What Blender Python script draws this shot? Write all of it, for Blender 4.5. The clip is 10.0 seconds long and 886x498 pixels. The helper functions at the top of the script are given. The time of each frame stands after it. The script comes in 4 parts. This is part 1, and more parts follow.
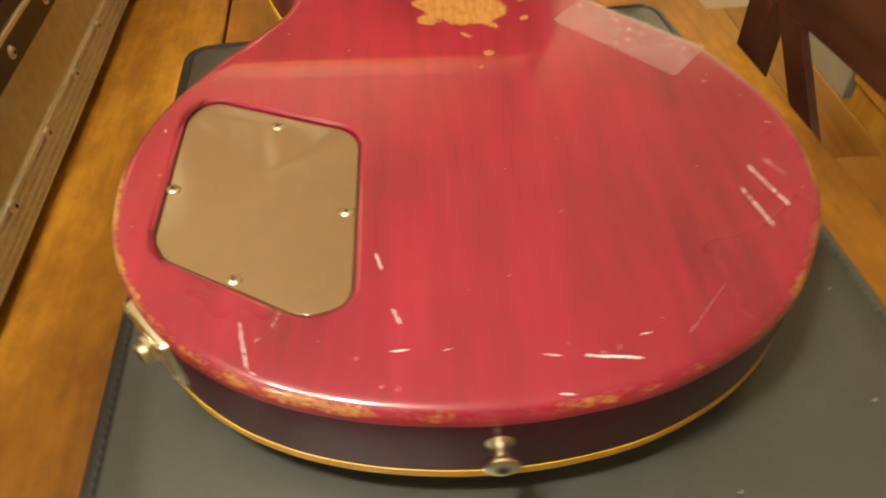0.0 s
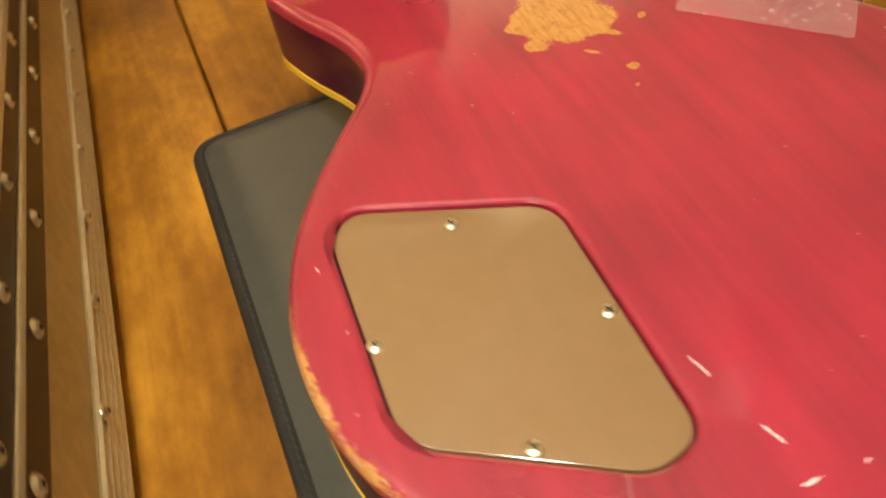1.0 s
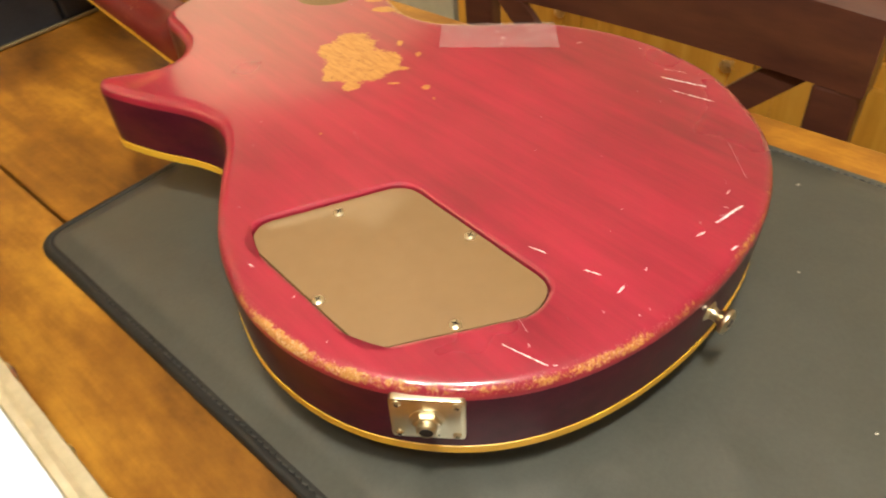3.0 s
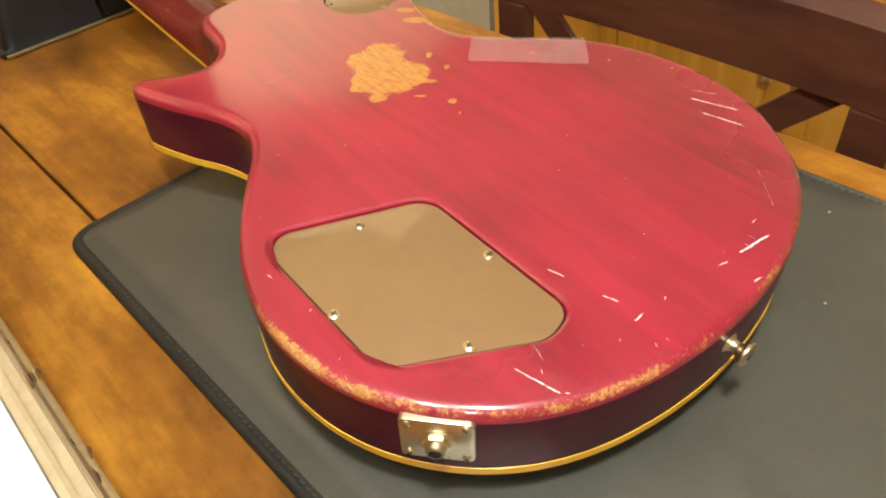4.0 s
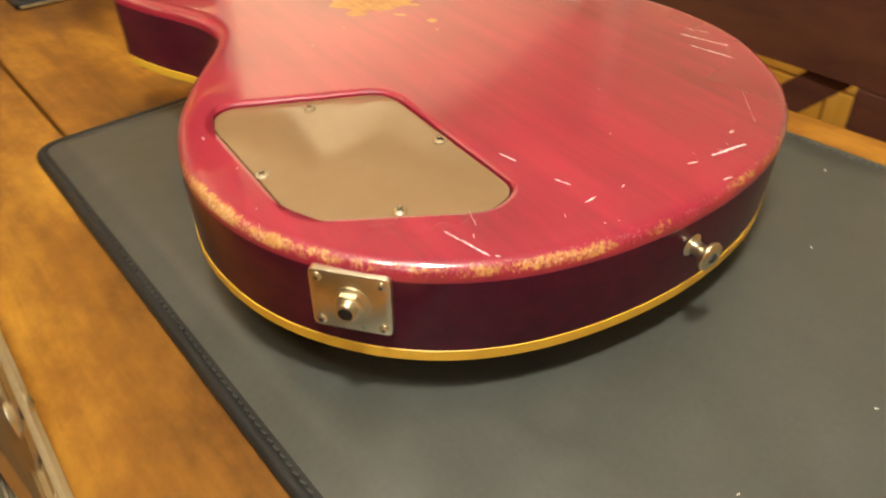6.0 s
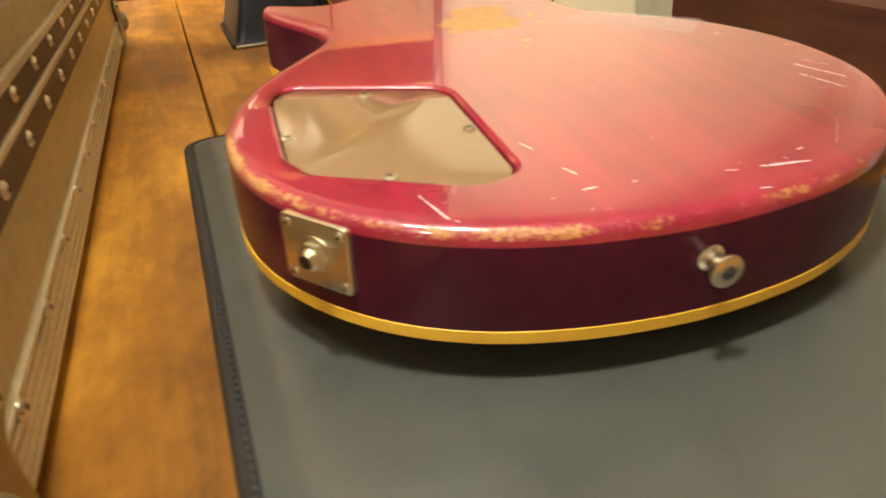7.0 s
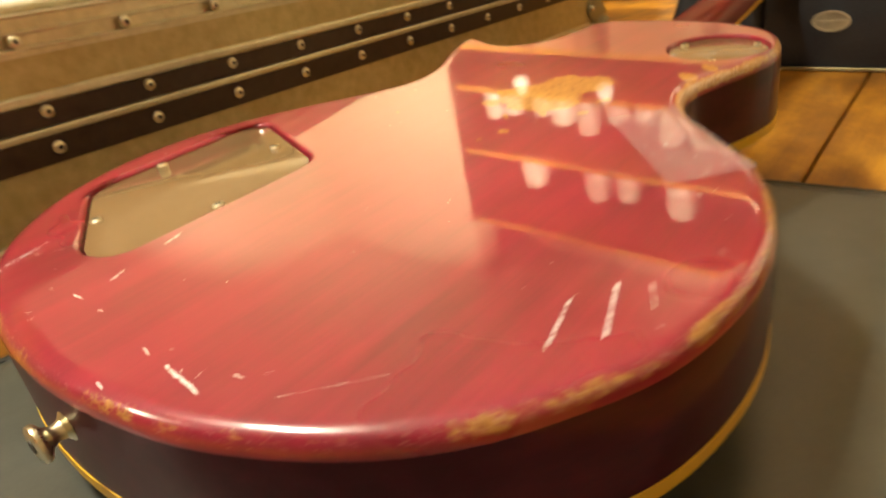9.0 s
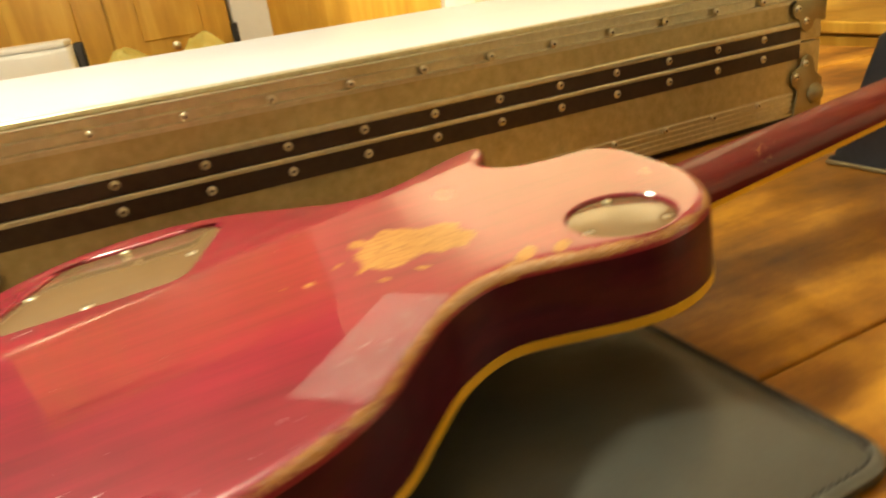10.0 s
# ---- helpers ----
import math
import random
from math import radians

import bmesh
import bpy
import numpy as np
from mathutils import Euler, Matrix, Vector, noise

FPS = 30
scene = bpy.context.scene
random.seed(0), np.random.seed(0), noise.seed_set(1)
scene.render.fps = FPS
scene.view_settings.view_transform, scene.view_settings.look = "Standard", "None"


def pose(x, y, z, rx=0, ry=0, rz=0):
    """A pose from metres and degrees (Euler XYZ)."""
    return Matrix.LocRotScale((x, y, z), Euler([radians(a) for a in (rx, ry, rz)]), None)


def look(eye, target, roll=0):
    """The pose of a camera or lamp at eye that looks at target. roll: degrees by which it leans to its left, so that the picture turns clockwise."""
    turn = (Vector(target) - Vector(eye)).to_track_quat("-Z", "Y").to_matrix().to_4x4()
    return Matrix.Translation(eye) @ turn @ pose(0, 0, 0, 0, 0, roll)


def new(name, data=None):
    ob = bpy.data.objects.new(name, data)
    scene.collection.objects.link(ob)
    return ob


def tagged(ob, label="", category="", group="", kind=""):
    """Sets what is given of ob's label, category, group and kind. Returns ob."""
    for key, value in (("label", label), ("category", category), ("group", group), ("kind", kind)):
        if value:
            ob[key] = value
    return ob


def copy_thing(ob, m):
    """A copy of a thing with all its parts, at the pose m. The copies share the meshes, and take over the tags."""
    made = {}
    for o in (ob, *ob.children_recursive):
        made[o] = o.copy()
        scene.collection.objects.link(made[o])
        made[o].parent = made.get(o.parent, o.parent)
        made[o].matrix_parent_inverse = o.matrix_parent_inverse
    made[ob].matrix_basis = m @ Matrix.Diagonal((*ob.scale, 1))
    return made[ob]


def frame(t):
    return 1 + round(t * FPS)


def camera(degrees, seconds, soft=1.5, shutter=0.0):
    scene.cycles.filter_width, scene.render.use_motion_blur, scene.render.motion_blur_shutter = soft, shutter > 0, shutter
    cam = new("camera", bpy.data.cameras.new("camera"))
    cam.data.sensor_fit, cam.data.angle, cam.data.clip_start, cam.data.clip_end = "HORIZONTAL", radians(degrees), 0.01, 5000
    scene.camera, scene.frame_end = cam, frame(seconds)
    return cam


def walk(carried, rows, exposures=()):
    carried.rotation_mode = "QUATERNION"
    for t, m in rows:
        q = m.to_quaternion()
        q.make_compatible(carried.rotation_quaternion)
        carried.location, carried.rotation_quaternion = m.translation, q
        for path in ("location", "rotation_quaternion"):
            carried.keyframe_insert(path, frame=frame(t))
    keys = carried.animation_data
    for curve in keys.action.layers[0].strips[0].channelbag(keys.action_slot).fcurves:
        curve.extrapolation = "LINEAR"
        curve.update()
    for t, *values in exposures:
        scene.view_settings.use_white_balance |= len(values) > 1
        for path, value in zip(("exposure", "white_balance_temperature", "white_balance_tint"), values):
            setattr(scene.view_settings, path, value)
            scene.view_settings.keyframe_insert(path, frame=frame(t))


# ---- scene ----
cam = camera(64.12, 10.0, 2.0, 0.5)
PATH = [
    (0, (-0.0120, -0.1417, 0.3117), (0.0263, 1.2678, -1.1067), -2.36),
    (0.5, (-0.0796, -0.1085, 0.3021), (0.0491, 1.2708, -1.1404), -8.48),
    (1, (-0.1335, -0.0339, 0.3003), (0.1355, 1.3256, -1.1417), -11.72),
    (1.5, (-0.1916, -0.0120, 0.2887), (0.5975, 1.1079, -1.1684), -6.08),
    (2, (-0.2216, -0.0131, 0.2950), (0.9224, 0.7173, -1.1739), -2.65),
    (2.5, (-0.2334, -0.0727, 0.3268), (0.9327, 0.7867, -1.0521), -3.39),
    (2.7, (-0.2358, -0.0958, 0.3330), (0.7864, 0.9707, -1.0151), -7.05),
    (3.8, (-0.2270, -0.1076, 0.3452), (0.6168, 1.1043, -1.0036), -7.24),
    (4, (-0.2258, -0.1016, 0.3447), (0.6298, 1.1093, -0.9975), -6.92),
    (4.5, (-0.2266, -0.1112, 0.3526), (0.5812, 1.1267, -0.9947), -9.02),
    (5, (-0.2246, -0.1093, 0.3471), (0.5836, 1.1107, -1.0161), -8.79),
    (5.5, (-0.2256, -0.1109, 0.3099), (0.6563, 1.1064, -1.0095), -5.96),
    (6, (-0.2205, -0.1497, 0.2557), (0.6594, 1.1839, -0.9474), -2.99),
    (6.2, (-0.2159, -0.1666, 0.2354), (0.5693, 1.3159, -0.8535), -2.48),
    (7.3, (-0.0987, -0.2138, 0.1909), (0.2831, 1.5176, -0.7345), -5.02),
    (7.5, (-0.0642, -0.2211, 0.1824), (0.2959, 1.5328, -0.7089), -4.45),
    (7.7, (-0.0339, -0.2228, 0.1800), (0.2554, 1.5508, -0.6979), -4.13),
    (8, (0.0267, -0.1980, 0.1544), (0.0942, 1.6315, -0.6508), -2.26),
    (8.2, (0.0812, -0.1700, 0.1488), (-0.2162, 1.6612, -0.5984), -1.63),
    (8.5, (0.1542, -0.1149, 0.1588), (-0.5977, 1.5693, -0.6145), -6.52),
    (8.8, (0.2011, -0.0800, 0.1711), (-0.8900, 1.4112, -0.5945), -6.58),
    (9, (0.2381, -0.0582, 0.1989), (-0.9838, 1.2883, -0.6342), -6.66),
    (9.2, (0.2946, -0.0396, 0.2222), (-1.1070, 1.1488, -0.5673), -6.20),
    (9.5, (0.3810, 0.0072, 0.2364), (-1.2420, 0.8963, -0.5222), -5.84),
    (9.7, (0.4033, 0.0601, 0.2454), (-1.2838, 0.8329, -0.5004), -7.03),
    (10, (0.3908, 0.1815, 0.2503), (-1.3656, 0.7937, -0.4847), -8.03),
]
walk(cam, [(t, look(eye, target, roll)) for t, eye, target, roll in PATH],
     [(0, -0.28, 6800, 6), (0.5, 0.04, 6500, 6), (1.0, -0.08, 6600, 6), (1.5, -0.12, 6500, 6), (2.0, -0.08, 6400, 6), (4.5, 0.08, 6000, 6), (6.0, 0.05, 6100, 6), (7.5, 0.15, 5900, 5),
      (8.0, 0.18, 5800, 5), (8.5, 0.0, 5900, 5), (9.0, 0.0, 6800, 2), (9.5, 0.0, 6900, -2), (10, 0.05, 6700, -2)])

# ---- world and lights ----
world = bpy.data.worlds.new("world")
scene.world = world
world.use_nodes = True
world.node_tree.nodes["Background"].inputs[0].default_value = (1.0, 0.82, 0.6, 1)
world.node_tree.nodes["Background"].inputs[1].default_value = 0.01

TM = Matrix.Rotation(radians(4.4), 4, "Z")      # the table's heading


def bulb(name, place, watts, radius, colour):
    data = bpy.data.lights.new(name, "POINT")
    data.energy, data.color, data.shadow_soft_size = watts, colour, radius
    new(name, data).location = place


# Unseen lamps added as fill; the first also shades the table beside the case.
FILL_LAMPS = [((-0.70, -0.20, 1.50), 17, 0.08), ((-1.7, -1.6, 1.50), 26, 0.13)]
PENDANT = (-0.21, -0.14, 0.82)          # bulb of the pendant over the table
# Added spotlights with no known source, brightening walls and hutch for the reflections.
FILL_SPOTS = [((-0.60, 0.55, 1.54), (-2.1, 1.9, 0.65), 540, 68), ((0.75, 0.55, 1.52), (1.15, 1.9, 0.50), 165, 74), ((-0.40, 1.12, 1.52), (-0.35, 1.98, 0.82), 150, 125)]
bulb("pendant_light", PENDANT, 31, 0.045, (1.0, 0.90, 0.76))
for place, watts, radius in FILL_LAMPS:
    bulb("fill_lamp_light", place, watts, radius, (1.0, 0.89, 0.74))
for place, target, watts, cone in FILL_SPOTS:
    spot = bpy.data.lights.new("fill_spot_light", "SPOT")
    spot.energy, spot.color, spot.shadow_soft_size = watts, (1.0, 0.86, 0.64), 0.04
    spot.spot_size, spot.spot_blend = radians(cone), 0.35
    new("fill_spot_light", spot).matrix_world = look(place, target)


# ---- materials ----
def nodes_of(name):
    m = bpy.data.materials.new(name)
    m.use_nodes = True
    nt = m.node_tree
    return m, nt, nt.nodes["Principled BSDF"]


def ramp(nt, stops):
    r = nt.nodes.new("ShaderNodeValToRGB")
    while len(r.color_ramp.elements) < len(stops):
        r.color_ramp.elements.new(0.5)
    for e, (p, c) in zip(r.color_ramp.elements, stops):
        e.position, e.color = p, (*c, 1)
    return r


def coords(nt, scale=(1, 1, 1), kind="Object"):
    tc = nt.nodes.new("ShaderNodeTexCoord")
    mp = nt.nodes.new("ShaderNodeMapping")
    mp.inputs["Scale"].default_value = scale
    nt.links.new(tc.outputs[kind], mp.inputs["Vector"])
    return mp.outputs["Vector"]


def noise_tex(nt, vec, scale, detail=6, rough=0.6, distort=0.0):
    n = nt.nodes.new("ShaderNodeTexNoise")
    n.inputs["Scale"].default_value, n.inputs["Detail"].default_value = scale, detail
    n.inputs["Roughness"].default_value, n.inputs["Distortion"].default_value = rough, distort
    nt.links.new(vec, n.inputs["Vector"])
    return n.outputs["Fac"]


def math_node(nt, op, a, b=None, clamp=False):
    n = nt.nodes.new("ShaderNodeMath")
    n.operation, n.use_clamp = op, clamp
    for k, v in enumerate((a, b)):
        if v is None:
            continue
        if isinstance(v, (int, float)):
            n.inputs[k].default_value = v
        else:
            nt.links.new(v, n.inputs[k])
    return n.outputs[0]


def mix_colour(nt, fac, a, b, kind="MIX"):
    n = nt.nodes.new("ShaderNodeMix")
    n.data_type, n.blend_type = "RGBA", kind
    for k, v in ((0, fac), (6, a), (7, b)):
        if isinstance(v, (int, float)):
            n.inputs[k].default_value = v
        elif isinstance(v, tuple):
            n.inputs[k].default_value = (*v, 1)
        else:
            nt.links.new(v, n.inputs[k])
    return n.outputs[2]


def bump(nt, p, height, strength, distance):
    b = nt.nodes.new("ShaderNodeBump")
    b.inputs["Strength"].default_value, b.inputs["Distance"].default_value = strength, distance
    nt.links.new(height, b.inputs["Height"])
    nt.links.new(b.outputs["Normal"], p.inputs["Normal"])


def simple(name, lo, hi, scale=40, rough=(0.4, 0.55), metal=0.0, stretch=(1, 1, 1), bumps=0.0, coat=0.0, spec=0.5, detail=6):
    m, nt, p = nodes_of(name)
    v = coords(nt, stretch)
    f = noise_tex(nt, v, scale, detail)
    big = noise_tex(nt, v, scale * 0.12, 3)
    both = math_node(nt, "ADD", math_node(nt, "MULTIPLY", f, 0.55), math_node(nt, "MULTIPLY", big, 0.45))
    r = ramp(nt, [(0.34, lo), (0.66, hi)])
    nt.links.new(both, r.inputs[0])
    nt.links.new(r.outputs[0], p.inputs["Base Color"])
    rr = nt.nodes.new("ShaderNodeMapRange")
    rr.inputs[1].default_value, rr.inputs[2].default_value = 0.3, 0.7
    rr.inputs[3].default_value, rr.inputs[4].default_value = rough
    nt.links.new(both, rr.inputs[0])
    nt.links.new(rr.outputs[0], p.inputs["Roughness"])
    p.inputs["Metallic"].default_value = metal
    p.inputs["Coat Weight"].default_value = coat
    p.inputs["Coat Roughness"].default_value = 0.12
    p.inputs["Specular IOR Level"].default_value = spec
    if bumps:
        bump(nt, p, f, bumps, 0.001)
    return m


def emitter(name, colour, strength):
    m, nt, p = nodes_of(name)
    p.inputs["Base Color"].default_value = (0.9, 0.85, 0.75, 1)
    p.inputs["Emission Color"].default_value = (*colour, 1)
    p.inputs["Emission Strength"].default_value = strength
    return m


def wear_mask(nt, vec, spots, breakup):
    """1 where worn spots (centre, radii along the body's diagonals) lie, melted together, with a torn outline."""
    total = 0.0
    for cx, cy, rx, ry, size in spots:
        mp = nt.nodes.new("ShaderNodeMapping")
        mp.vector_type = "TEXTURE"
        mp.inputs["Location"].default_value = (cx, cy, 0)
        mp.inputs["Rotation"].default_value = (0, 0, radians(-45))
        mp.inputs["Scale"].default_value = (rx, ry, 10)
        nt.links.new(vec, mp.inputs["Vector"])
        dot = nt.nodes.new("ShaderNodeVectorMath")
        dot.operation = "DOT_PRODUCT"
        nt.links.new(mp.outputs[0], dot.inputs[0])
        nt.links.new(mp.outputs[0], dot.inputs[1])
        bell = math_node(nt, "POWER", 0.30, dot.outputs["Value"])
        total = math_node(nt, "ADD", total, math_node(nt, "MULTIPLY", bell, size))
    tear = math_node(nt, "MULTIPLY", math_node(nt, "SUBTRACT", breakup, 0.5), 1.25)
    bells = total
    total = math_node(nt, "ADD", total, math_node(nt, "MULTIPLY", tear, math_node(nt, "MULTIPLY", math_node(nt, "SUBTRACT", total, 0.03), 6.0, True)))
    inside = math_node(nt, "MULTIPLY", math_node(nt, "SUBTRACT", bells, 0.08), 20.0, True)
    return math_node(nt, "MULTIPLY", math_node(nt, "MULTIPLY", math_node(nt, "SUBTRACT", total, 0.33), 9.0, True), inside)


def guitar_red(name, lo, mid, hi, spots=(), edge=0.0, rough=0.1, coat=1.0, bare=((0.46, 0.23, 0.070), (0.62, 0.35, 0.125)), rim=False):
    """Thin cherry lacquer over mahogany; edge: how much bare wood breaks through; rim: rubbed through where the mesh's near_edge is high."""
    m, nt, p = nodes_of(name)
    raw = coords(nt)
    grain = noise_tex(nt, coords(nt, (34, 3, 34)), 3.0, 6, 0.6)
    pores = noise_tex(nt, coords(nt, (260, 12, 260)), 2.0, 4, 0.7)
    cloud = noise_tex(nt, coords(nt, (5, 3, 5)), 2.2, 4, 0.55)
    both = math_node(nt, "ADD", math_node(nt, "MULTIPLY", grain, 0.36), math_node(nt, "MULTIPLY", cloud, 0.52))
    both = math_node(nt, "ADD", both, math_node(nt, "MULTIPLY", pores, 0.12))
    r = ramp(nt, [(0.34, lo), (0.5, mid), (0.66, hi)])
    nt.links.new(both, r.inputs[0])
    col = r.outputs[0]
    wood = ramp(nt, [(0.3, bare[0]), (0.7, bare[1])])
    nt.links.new(noise_tex(nt, coords(nt, (200, 40, 200)), 2.0, 5), wood.inputs[0])
    bare_col = wood.outputs[0]
    mask, haze = None, None
    if spots:
        torn = math_node(nt, "ADD", math_node(nt, "MULTIPLY", noise_tex(nt, coords(nt), 110, 4, 0.65), 0.5),
                         math_node(nt, "MULTIPLY", noise_tex(nt, coords(nt), 380, 5, 0.75), 0.5))
        mask = wear_mask(nt, raw, spots, torn)
    if rim:
        at = nt.nodes.new("ShaderNodeAttribute")
        at.attribute_name = "near_edge"
        near = at.outputs["Fac"]
        ragged = math_node(nt, "ADD", math_node(nt, "MULTIPLY", noise_tex(nt, raw, 420, 6, 0.75), 0.65),
                           math_node(nt, "MULTIPLY", noise_tex(nt, raw, 60, 4, 0.6), 0.55))
        worn = math_node(nt, "ADD", near, math_node(nt, "MULTIPLY", math_node(nt, "SUBTRACT", ragged, 0.6), 1.5))
        em = math_node(nt, "MULTIPLY", math_node(nt, "SUBTRACT", worn, 0.72), 7.0, True)
        em = math_node(nt, "MULTIPLY", em, math_node(nt, "MULTIPLY", near, 6.0, True))
        mask = em if mask is None else math_node(nt, "MAXIMUM", mask, em)
        # dry, whitened lacquer flakes at the border of the bare wood
        flake = math_node(nt, "ADD", math_node(nt, "MULTIPLY", near, 0.75), math_node(nt, "MULTIPLY", math_node(nt, "SUBTRACT", noise_tex(nt, raw, 700, 5, 0.8), 0.5), 2.4))
        haze = math_node(nt, "MULTIPLY", math_node(nt, "SUBTRACT", flake, 0.66), 5.0, True)
        haze = math_node(nt, "MULTIPLY", haze, math_node(nt, "MULTIPLY", near, 6.0, True))
        bare_col = mix_colour(nt, math_node(nt, "MULTIPLY", haze, 0.75), bare_col, (0.76, 0.52, 0.34))
        col = mix_colour(nt, math_node(nt, "MULTIPLY", haze, 0.6), col, (0.66, 0.30, 0.27))
        dark = math_node(nt, "MULTIPLY", math_node(nt, "SUBTRACT", noise_tex(nt, raw, 240, 5, 0.75), 0.56), 7.0, True)
        bare_col = mix_colour(nt, math_node(nt, "MULTIPLY", dark, 0.65), bare_col, (0.16, 0.035, 0.014))
    if edge:
        chips = noise_tex(nt, raw, 260, 8, 0.8)
        along = noise_tex(nt, raw, 11, 3)
        sm = math_node(nt, "ADD", math_node(nt, "MULTIPLY", chips, 0.55), math_node(nt, "MULTIPLY", along, 0.65))
        em = math_node(nt, "MULTIPLY", math_node(nt, "SUBTRACT", sm, 1.0 - edge), 12.0, True)
        mask = em if mask is None else math_node(nt, "MAXIMUM", mask, em)
    if mask is not None:
        col = mix_colour(nt, mask, col, bare_col)
        scuff = noise_tex(nt, raw, 9, 3, 0.5)
        dull = math_node(nt, "ADD", math_node(nt, "MULTIPLY", mask, 0.3), math_node(nt, "MULTIPLY", scuff, 0.10))
        nt.links.new(math_node(nt, "ADD", dull, rough + 0.14), p.inputs["Roughness"])
        nt.links.new(math_node(nt, "MULTIPLY", math_node(nt, "SUBTRACT", 1.0, math_node(nt, "MULTIPLY", mask, 0.6)), coat), p.inputs["Coat Weight"])
        if not rim:
            bump(nt, p, math_node(nt, "SUBTRACT", 1.0, mask), 0.5, 0.0004)
    else:
        p.inputs["Coat Weight"].default_value = coat
        p.inputs["Roughness"].default_value = rough + 0.19
    p.inputs["Specular IOR Level"].default_value = 0.5 * coat
    p.inputs["Coat Roughness"].default_value = 0.03
    p.inputs["Coat IOR"].default_value = 1.68
    nt.links.new(col, p.inputs["Base Color"])
    return m


BACK_SPOTS = [(0.0247, 0.3101, 0.0180, 0.0270, 1), (0.0110, 0.3213, 0.0095, 0.0100, 0.6), (0.0001, 0.2942, 0.0110, 0.0125, 0.8),
              (0.0108, 0.2786, 0.0165, 0.0130, 0.9), (0.0340, 0.2800, 0.0110, 0.0120, 0.9), (-0.0075, 0.2710, 0.0074, 0.0053, 0.7),
              (0.0546, 0.2921, 0.0026, 0.0048, 0.7), (0.0534, 0.2706, 0.0029, 0.0042, 0.7), (0.0326, 0.2640, 0.0088, 0.0032, 0.5),
              (0.0282, 0.2343, 0.0040, 0.0042, 0.7), (0.0224, 0.2206, 0.0012, 0.0018, 0.8), (0.0800, 0.3420, 0.0110, 0.0050, 0.9),
              (0.0895, 0.3255, 0.0090, 0.0045, 0.8), (0.0850, 0.3600, 0.0100, 0.0045, 0.8), (-0.0123, 0.2912, 0.0053, 0.0038, 0.5),
              (0.0167, 0.2530, 0.0075, 0.0030, 0.5),
              (-0.0535, 0.2424, 0.0009, 0.0014, 0.8)]
M_BACK = guitar_red("cherry_lacquer_back", (0.20, 0.007, 0.026), (0.31, 0.011, 0.038), (0.42, 0.017, 0.052), BACK_SPOTS, 0.0, 0.1, 1.0, ((0.40, 0.165, 0.034), (0.60, 0.30, 0.080)), True)
# Same lacquer as the back, its colour darkened to carry the sides' shade.
M_SIDE_SHADE = guitar_red("cherry_lacquer_shaded_side", (0.038, 0.0040, 0.013), (0.064, 0.0065, 0.019), (0.105, 0.012, 0.024), (), 0.0, 0.12, 0.22)
M_NECK = guitar_red("cherry_lacquer_neck", (0.075, 0.005, 0.007), (0.13, 0.011, 0.011), (0.22, 0.038, 0.020), (), 0.27, 0.30, 0.25)
M_TOP = guitar_red("amber_maple_top", (0.20, 0.07, 0.01), (0.36, 0.14, 0.02), (0.5, 0.22, 0.04), (), 0.0, 0.1)
M_BIND = simple("aged_binding", (0.74, 0.42, 0.024), (0.86, 0.53, 0.040), 60, (0.3, 0.45))
M_COVER = simple("brown_plastic_cover", (0.232, 0.143, 0.068), (0.248, 0.155, 0.076), 90, (0.11, 0.11), 0, (1, 1, 1), 0.02, 0.3)
M_CHROME = simple("worn_nickel", (0.70, 0.64, 0.46), (0.84, 0.78, 0.60), 120, (0.24, 0.36), 1.0)
M_DARK = simple("dark_recess", (0.008, 0.007, 0.006), (0.014, 0.012, 0.01), 60, (0.5, 0.7))
M_ROSE = simple("rosewood", (0.02, 0.010, 0.006), (0.05, 0.025, 0.014), 50, (0.4, 0.55), 0, (8, 1, 8))
M_KNOB = simple("gold_knob_plastic", (0.3, 0.18, 0.05), (0.4, 0.25, 0.08), 60, (0.2, 0.3))
M_SCR = simple("raw_scratch", (0.78, 0.70, 0.72), (0.90, 0.86, 0.90), 300, (0.45, 0.6))
M_PAD = simple("black_leatherette", (0.054, 0.058, 0.049), (0.074, 0.079, 0.067), 320, (0.30, 0.40), 0, (1, 1, 1), 0.10, 0.0, 1.0)
_pad = M_PAD.node_tree
_p = _pad.nodes["Principled BSDF"]
_waves = noise_tex(_pad, coords(_pad, (1, 0.7, 1)), 14, 3, 0.5)
_grain = noise_tex(_pad, coords(_pad), 520, 4)
bump(_pad, _p, math_node(_pad, "ADD", math_node(_pad, "MULTIPLY", _waves, 2.2), math_node(_pad, "MULTIPLY", _grain, 0.06)), 1.0, 0.0016)
# Darker leatherette for the hem: the border's shade is put into its colour.
M_HEM_SHADE = simple("shaded_hem", (0.014, 0.014, 0.013), (0.025, 0.025, 0.023), 260, (0.38, 0.55), 0, (1, 1, 1), 0.25)
M_STITCH = simple("grey_thread", (0.035, 0.035, 0.031), (0.07, 0.068, 0.06), 300, (0.6, 0.8))
M_ALU = simple("brushed_aluminium", (0.60, 0.55, 0.38), (0.80, 0.74, 0.55), 160, (0.28, 0.42), 0.7, (1, 1, 1), 0.04)
M_PANEL = simple("scuffed_aluminium_laminate", (0.46, 0.37, 0.17), (0.70, 0.58, 0.31), 90, (0.34, 0.50), 0.45, (1, 1, 1), 0.12)
M_CORNER = simple("dull_zinc", (0.28, 0.23, 0.12), (0.40, 0.33, 0.18), 60, (0.35, 0.5), 0.8, (1, 1, 1), 0.05)
M_LID = simple("white_laminate", (0.62, 0.66, 0.73), (0.71, 0.74, 0.80), 30, (0.3, 0.45))
